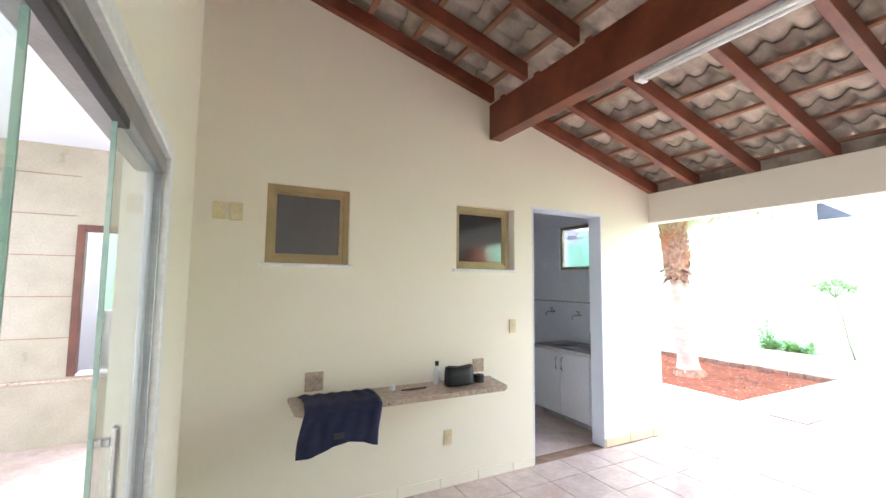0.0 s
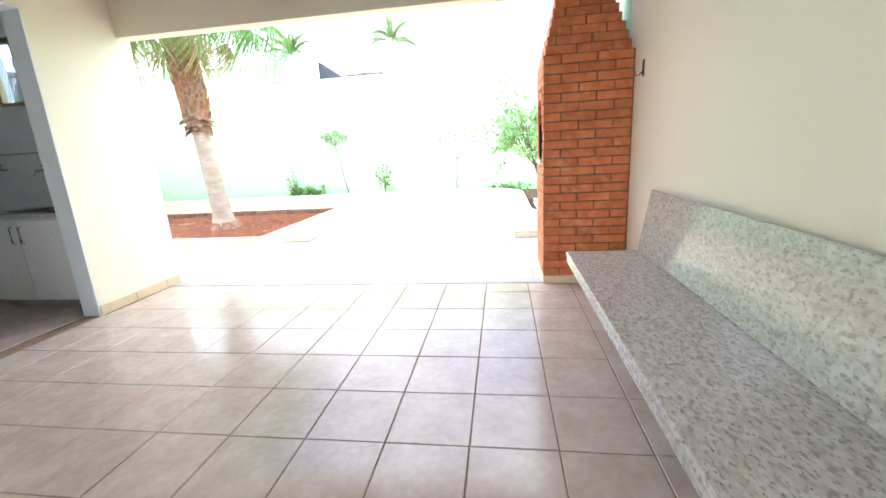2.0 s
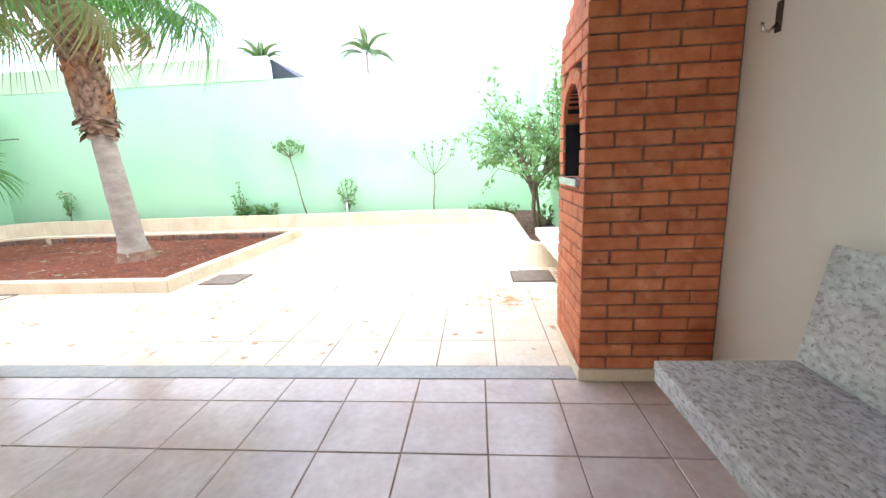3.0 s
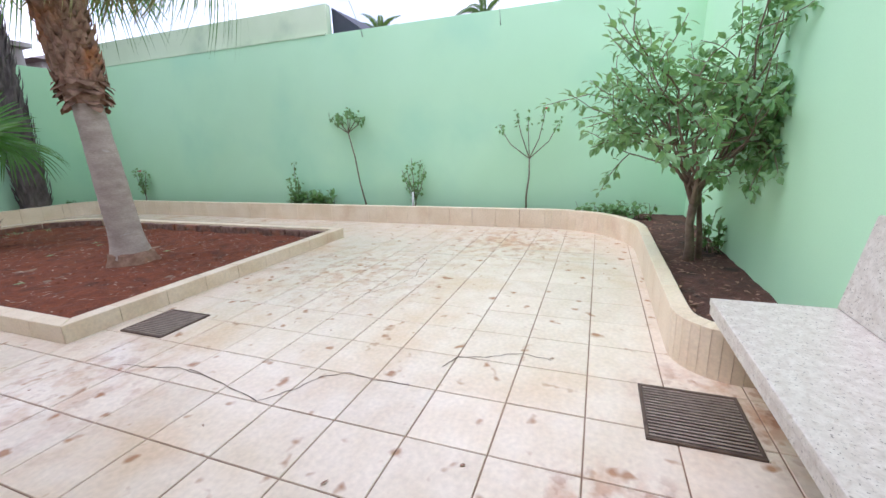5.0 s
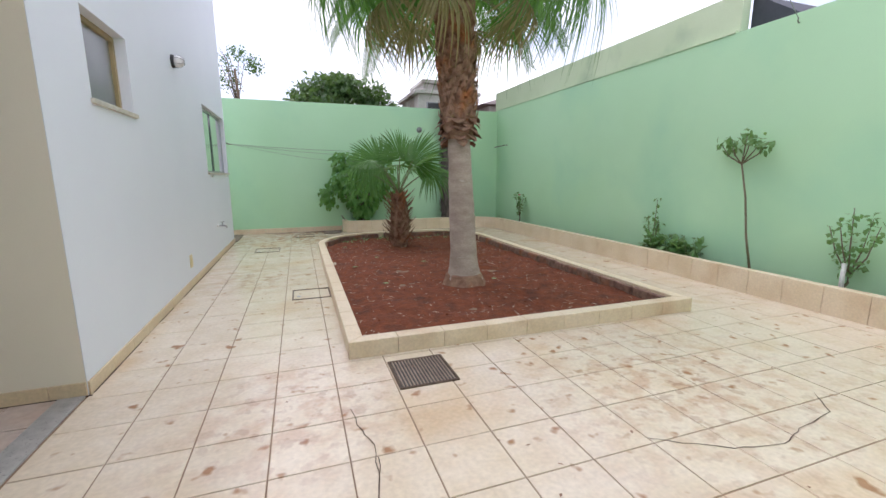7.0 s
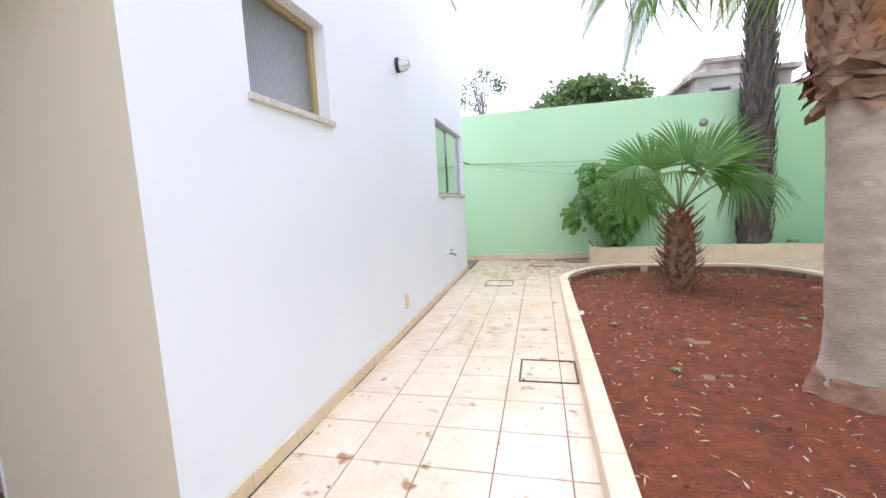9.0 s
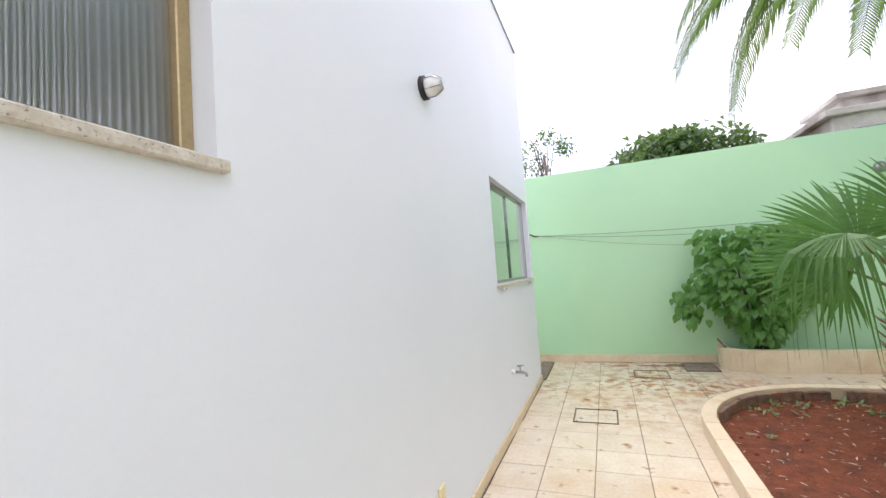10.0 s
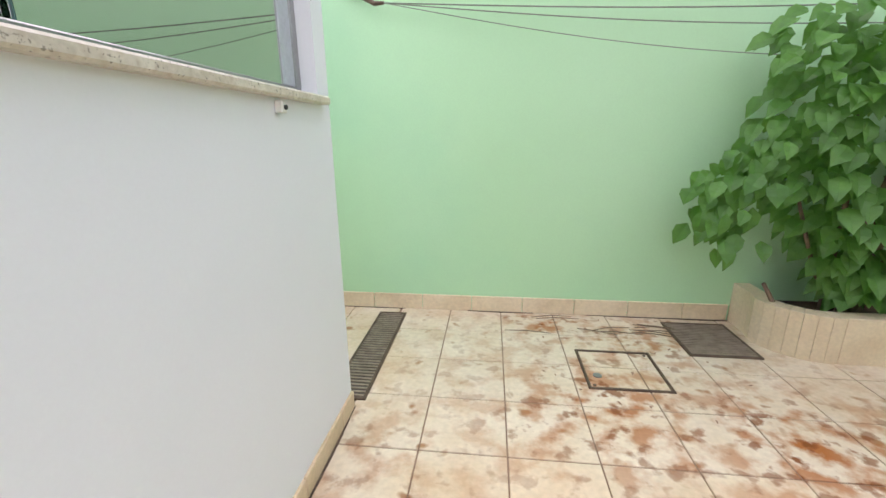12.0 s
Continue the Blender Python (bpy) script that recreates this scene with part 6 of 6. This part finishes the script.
rose(0.82, 1.42, -0.03, 5, "some", 1, 1, "leggy rose with a few leaves and one red bloom", 0.36)
rose(2.40, 0.78, -0.02, 5, "all", 0, 2, "small leafy rose beside a white stake", 0.20)
rose(3.16, 1.44, 0.23, 7, "top", 0, 3, "standard rose with a bare stem and leafy top", 0.25)
rose(4.40, 0.72, 0.04, 3, "all", 0, 4, "straggly rose among low weeds", 0.09)
rose(7.9, 0.80, 0.0, 4, "all", 1, 5, "thin rose with a pink bloom against the wall", 0.08)
bm = bmesh.new()
tube(bm, [(8.95, 2.40, 0.12), (8.955, 2.405, 0.40)], 0.018, 10)
tagged(part("plant_stake", bm, WHITE_PLASTIC, smooth=True), "short white plastic stake in the rose bed", "stake")


def weeds(x, y, w, h, n, seed, label, big=0.09):
    t = thing("weed_clump", (x, y, 0.13), label, "weeds", "weeds in the bed")
    wood, leaves, rnd = bmesh.new(), bmesh.new(), random.Random(seed)
    for k in range(n):
        p = Vector((min(EA - 0.05, x + rnd.uniform(-0.3, 0.3) * w * 0.4), y + rnd.uniform(-0.5, 0.5) * w, 0.13))
        q = p + Vector((rnd.uniform(-0.04, 0.03), rnd.uniform(-0.08, 0.08), h * rnd.uniform(0.3, 1.0)))
        tube(wood, [p, q], [0.004, 0.002], 4)
        for i in range(4):
            leaf_shape(leaves, p.lerp(q, rnd.uniform(0.4, 1)), rand_dir(rnd, 0.1), Vector((0, 0, 1)), big * rnd.uniform(0.5, 1.1), big * rnd.uniform(0.4, 0.8))
    finish_plant(t, wood, leaves, GREEN_STEM, ROSE_LEAF, "branching_stem", "foliage")


weeds(8.93, 4.12, 0.80, 0.30, 70, 41, "low clump of broad green weeds in the rose bed", 0.12)
weeds(8.75, -0.25, 0.75, 0.22, 60, 42, "low weeds in the corner of the bed", 0.08)
weeds(8.95, 6.2, 0.12, 0.08, 8, 43, "tiny weed in the rose bed", 0.05)
weeds(8.95, 5.5, 0.14, 0.08, 8, 44, "tiny weed in the rose bed", 0.05)
weeds(7.35, -0.9, 0.16, 0.35, 14, 45, "leafy shoot at the foot of the small tree", 0.08)
weeds(8.4, 9.1, 0.3, 0.14, 14, 46, "low weeds beside the dark palm", 0.06)
bm = bmesh.new()
rnd = random.Random(50)
for k in range(26):
    x, y = rnd.uniform(5.3, 7.2), rnd.uniform(7.35, 7.8)
    if planter_limits(y)[1] + 0.1 < x < planter_limits(y)[2] - 0.1:
        for i in range(6):
            leaf_shape(bm, Vector((x + rnd.uniform(-0.05, 0.05), y + rnd.uniform(-0.05, 0.05), 0.02)), rand_dir(rnd, 0.6), Vector((0, 0, 1)), rnd.uniform(0.03, 0.06), 0.02)
for k in range(9):
    y = rnd.uniform(PY0 + 0.3, 6.9)
    x = rnd.uniform(5.2, 7.4)
    for i in range(7):
        az = math.tau * i / 7 + k
        leaf_shape(bm, Vector((x, y, 0.03)), Vector((math.cos(az), math.sin(az), 0.35)), Vector((0, 0, 1)), rnd.uniform(0.03, 0.05), 0.014, 0.3)
tagged(part("ground_weeds", bm, TREE_LEAF), "scattered low weeds on the red earth", "weeds", kind="stuff")
bm = bmesh.new()
for k in range(900):
    y = rnd.uniform(PY0 + 0.15, PY1 - 0.2)
    _, l, r = planter_limits(y)
    x = rnd.uniform(l + 0.08, r - 0.15)
    a = rnd.uniform(0, math.tau)
    leaf_shape(bm, Vector((x, y, 0.020 + 0.022 * noise.fractal((l * 3 + (x - l) * 3, y * 3, 0.012), 0.8, 2.0, 5))), Vector((math.cos(a), math.sin(a), rnd.uniform(-0.05, 0.2))), Vector((0, 0, 1)), rnd.uniform(0.015, 0.065), rnd.uniform(0.003, 0.012), 0.1)
tagged(part("leaf_litter", bm, LITTER), "dry leaf scraps scattered over the red earth", "leaf litter", kind="stuff")
bm = bmesh.new()
for k in range(160):
    y = rnd.uniform(PY0 + 0.12, PY1 - 0.15)
    _, l, r = planter_limits(y)
    x = rnd.uniform(l + 0.06, r - 0.12)
    s = rnd.uniform(0.005, 0.015)
    bmesh.ops.create_icosphere(bm, subdivisions=1, radius=s, matrix=Matrix.Translation((x, y, 0.014 + 0.022 * noise.fractal((l * 3 + (x - l) * 3, y * 3, 0.012), 0.8, 2.0, 5))))
for v in bm.verts:
    v.co += Vector((noise.noise(v.co * 60), noise.noise(v.co * 60 + Vector((9, 0, 0))), 0)) * 0.004
tagged(part("soil_clods", bm, SOIL), "small clods of red earth", "clods", kind="stuff")

bm = bmesh.new()
for k in range(60):
    x, y = rnd.choice(((rnd.uniform(3.8, 8.4), rnd.uniform(-0.2, 2.6)), (rnd.uniform(3.7, 4.8), rnd.uniform(2.6, 8.2)), (rnd.uniform(4.3, 5.4), rnd.uniform(8.3, 9.2))))
    a = rnd.uniform(0, math.tau)
    leaf_shape(bm, Vector((x, y, 0.004)), Vector((math.cos(a), math.sin(a), 0.03)), Vector((0, 0, 1)), rnd.uniform(0.012, 0.035), rnd.uniform(0.006, 0.014), 0.05)
tagged(part("yard_litter", bm, SHAG), "scraps of dry leaf and mud on the paving", "litter", kind="stuff")
bm = bmesh.new()
for k in range(12):
    x, y, a = rnd.uniform(4.1, 5.0), rnd.uniform(9.0, 9.2), rnd.uniform(-0.7, 0.7)
    tube(bm, [(x, y, 0.006), (x + 0.12 * math.cos(a), y + 0.06 * math.sin(a), 0.014), (x + 0.26 * math.cos(a), y + 0.10 * math.sin(a), 0.006)], [0.002, 0.003, 0.0015], 5)
tagged(part("fallen_twigs", bm, TWIG, smooth=True), "dry twigs lying along the wall foot", "twigs", kind="stuff")

# ---- beyond the walls ----
def far_tree(name, x, y, z, rx, rz, n, size, seed, label):
    t = thing(name, (x, y, -0.16), label, "tree")
    wood, leaves, rnd = bmesh.new(), bmesh.new(), random.Random(seed)
    g = min(1.0, rx / 3)
    tube(wood, [(x, y, -0.16), (x + 0.1, y, z * 0.5), (x, y, z)], [0.28 * g, 0.2 * g, 0.1 * g], 8)
    for k in range(12):
        d = rand_dir(rnd, 0.2)
        tube(wood, [(x, y, z * 0.75), (x + d.x * rx * 0.4, y + d.y * rx * 0.4, z + d.z * rz * 0.3), (x + d.x * rx * 0.85, y + d.y * rx * 0.85, z + d.z * rz * 0.8)], [0.05 * g, 0.03 * g, 0.010 * g], 5)
    lumps = []
    for k in range(26):
        d = rand_dir(rnd, 0.1)
        lumps.append((Vector((x + d.x * rx * 0.72, y + d.y * rx * 0.72, z + d.z * rz * 0.7)), rnd.uniform(0.22, 0.42)))
    for k in range(n):
        c, s = rnd.choice(lumps)
        d = rand_dir(rnd)
        p = c + Vector((d.x * rx * s, d.y * rx * s, d.z * rz * s)) * (rnd.random() ** 0.4)
        leaf_shape(leaves, p, rand_dir(rnd, -0.2), rand_dir(rnd, 0.8), size * rnd.uniform(0.6, 1.2), size * rnd.uniform(0.35, 0.6))
    finish_plant(t, wood, leaves, TWIG, FAR_LEAF)


far_tree("mango_tree", 6.05, 14.0, 3.05, 1.8, 1.15, 6500, 0.17, 61, "rounded dark green tree beyond the end wall")
far_tree("wispy_tree", 3.15, 14.0, 4.15, 0.85, 0.75, 900, 0.085, 62, "thin leaved tree beyond the end wall")
far_tree("far_tree", 12.2, 31.0, 4.9, 2.4, 1.4, 1600, 0.32, 63, "low dark tree beside the white building")

bld = thing("tank_building", (8.7, 12.5, -0.16), "stained white flat-roofed building beyond the wall", "building")
part("wall", soft_box(7.87, 9.55, 11.6, 13.4, -0.16, 3.32, 0.01, 1), PLASTER, bld)
part("roof", soft_box(7.75, 9.67, 11.48, 13.52, 3.32, 3.42, 0.01, 1), PLASTER, bld, "stained concrete roof slab")
part("water_tank_room", soft_box(8.15, 9.25, 11.9, 13.1, 3.42, 3.66, 0.01, 1), PLASTER, bld)
part("tank_slab", soft_box(8.05, 9.35, 11.8, 13.2, 3.66, 3.75, 0.01, 1), PLASTER, bld)
for x in (8.1, 8.8):
    w_ = part("window", soft_box(x, x + 0.4, 11.57, 11.605, 2.78, 3.12, 0.005, 1), GREY_METAL, bld)
    part("pane", soft_box(x + 0.03, x + 0.37, 11.562, 11.572, 2.81, 3.09, 0.002, 1), SCREEN, w_)

nb = thing("neighbour_roof", (EA + 0.6, 3.3, 2.6), "dark sheet roof edge beyond the boundary wall", "roof")
bm = bmesh.new()
v = [bm.verts.new(p) for p in ((EA + 0.16, 3.67, 2.56), (EA + 0.16, 3.67, 2.98), (EA + 0.16, 3.10, 2.58), (EA + 1.8, 3.67, 2.56), (EA + 1.8, 3.67, 2.98), (EA + 1.8, 3.10, 2.58))]
for f in ((0, 2, 1), (3, 4, 5), (0, 3, 5, 2), (1, 2, 5, 4), (0, 1, 4, 3)):
    bm.faces.new([v[i] for i in f])
part("sheet", bm, SLATE, nb)
bm = bmesh.new()
box(bm, EA + 0.3, EA + 1.6, 3.2, 3.66, -0.16, 2.58)
part("post_wall", bm, PALE_GREEN, nb)

hs = thing("neighbour_house", (18, 10.8, -0.16), "neighbour's house with a brown roof beyond the end corner", "house")
part("wall", soft_box(10.9, 15.0, 13.6, 18.0, -0.16, 3.5, 0.02, 1), PLASTER, hs)
bm = bmesh.new()
rp = [bm.verts.new(p) for p in ((10.5, 13.2, 3.45), (15.4, 13.2, 3.45), (15.4, 18.4, 3.45), (10.5, 18.4, 3.45), (12.9, 15.0, 4.25), (12.9, 16.6, 4.25))]
for f in ((0, 1, 4), (1, 2, 5, 4), (2, 3, 5), (3, 0, 4, 5), (3, 2, 1, 0)):
    bm.faces.new([rp[i] for i in f])
part("roof", bm, FAR_ROOF, hs, "grey-brown tiled roof")


def far_palm(x, y, z, seed, label):
    t = thing("distant_palm", (x, y, -0.16), label, "palm tree", "distant palms")
    bm = bmesh.new()
    tube(bm, [(x, y, -0.16), (x + 0.15, y, z * 0.5), (x, y, z)], [0.2, 0.15, 0.12], 8)
    part("trunk", bm, BARK, t, smooth=True)
    rnd = random.Random(seed)
    for k in range(13):
        ob = new("feather_leaf", feather)
        ob.matrix_world = Matrix.Translation((x, y, z)) @ Euler((rnd.uniform(-0.2, 0.2), radians(rnd.uniform(-80, -5)), k * 2.39996)).to_matrix().to_4x4() @ Matrix.Diagonal((1.1, 1.1, 1.1, 1))
        adopt(ob, t)


far_palm(40.0, 9.4, 10.6, 71, "distant palm above the boundary wall")
far_palm(44.0, 21.0, 11.2, 72, "distant palm beside a far roof")
fb = thing("far_house", (48, 16, -0.16), "pale far house beyond the boundary wall", "house")
part("wall", soft_box(46, 54, 12.5, 18.0, -0.16, 9.2, 0.02, 1), PLASTER, fb)
part("roof", soft_box(45.5, 54.5, 12.0, 18.5, 9.2, 9.6, 0.03, 1), PLASTER, fb)

bm = bmesh.new()
rnd = random.Random(81)
for k in range(420):
    if k % 2:
        x, y = rnd.uniform(5.75, 8.6), rnd.uniform(S + 0.05, -0.5)
    else:
        x, y = rnd.uniform(8.8, EA - 0.04), rnd.uniform(-0.4, 9.0)
    a = rnd.uniform(0, math.tau)
    leaf_shape(bm, Vector((x, y, 0.147 + rnd.uniform(0, 0.012))), Vector((math.cos(a), math.sin(a), rnd.uniform(-0.1, 0.25))), Vector((0, 0, 1)), rnd.uniform(0.02, 0.07), rnd.uniform(0.008, 0.022), 0.15)
tagged(part("bed_mulch", bm, SHAG), "dry brown leaf mulch on the dark bed earth", "mulch", kind="stuff")


# ---- floor tiles, last ----
def tile_mesh(w, d, name, material):
    bmx = bmesh.new()
    box(bmx, -w / 2, w / 2, -d / 2, d / 2, -0.012, 0.0)
    top = [e for e in bmx.edges if all(v.co.z > -0.001 for v in e.verts)]
    bmesh.ops.bevel(bmx, geom=top, offset=0.0022, segments=1, affect="EDGES")
    return mesh_of(bmx, name, material)


def lay(base, x0, x1, y0, y1, px, py, sx, sy, material, skip, parts_in, name="floor_tile", joint=0.005):
    """Square tiles on a grid through (px, py), cut at the edges; pieces outside parts_in are joined into one."""
    cache, rest = {}, bmesh.new()
    i0, i1 = math.floor((x0 - px) / sx), math.ceil((x1 - px) / sx)
    j0, j1 = math.floor((y0 - py) / sy), math.ceil((y1 - py) / sy)
    count = 0
    for i in range(i0, i1):
        for j in range(j0, j1):
            a0, a1, b0, b1 = max(x0, px + i * sx), min(x1, px + (i + 1) * sx), max(y0, py + j * sy), min(y1, py + (j + 1) * sy)
            w, d = a1 - a0 - joint, b1 - b0 - joint
            if w < 0.02 or d < 0.02 or skip(a0, a1, b0, b1):
                continue
            cx, cy, cz = (a0 + a1) / 2, (b0 + b1) / 2, random.uniform(-0.0008, 0.0008)
            tilt = (random.uniform(-0.0016, 0.0016), random.uniform(-0.0016, 0.0016), 0)
            if parts_in(cx, cy) and count < 300:
                count += 1
                key = (round(w, 3), round(d, 3))
                if key not in cache:
                    cache[key] = tile_mesh(w, d, name, material)
                ob = new(name, cache[key])
                ob.location, ob.rotation_euler = (cx, cy, cz), tilt
                ob.parent = base
                ob.matrix_parent_inverse = base.matrix_world.inverted()
            else:
                box(rest, cx - w / 2, cx + w / 2, cy - d / 2, cy + d / 2, -0.012, cz)
    if rest.verts:
        part("floor_tiles_rest", rest, material, base, kind="stuff")
    else:
        rest.free()


def in_planter(a0, a1, b0, b1):
    def inside(x, y):
        if not (PX0 + 0.09 < x < PX1 - 0.09 and PY0 + 0.09 < y < PY1 - 0.09):
            return False
        _, l, r = planter_limits(y)
        return l + 0.03 < x < r - 0.03
    return all(inside(x, y) for x in (a0, a1) for y in (b0, b1)) or (a0 > EA - 0.2)


lay(floor_patio, -0.42, 3.42, S, W, 2.235, 0.028, 0.328, 0.316, PATIO_TILE, lambda *a: False, lambda x, y: True)
lay(floor_yard, 3.54, EA, S, N, 4.797, 0.897, 0.312, 0.3108, YARD_TILE, in_planter, lambda x, y: x < 5.3 or (y < 2.9 and x < 7.4))
lay(floor_yard, -3.0, 3.54, NORTH_END, N, 4.797, 0.897, 0.312, 0.3108, YARD_TILE, lambda *a: False, lambda x, y: x > 2.0)
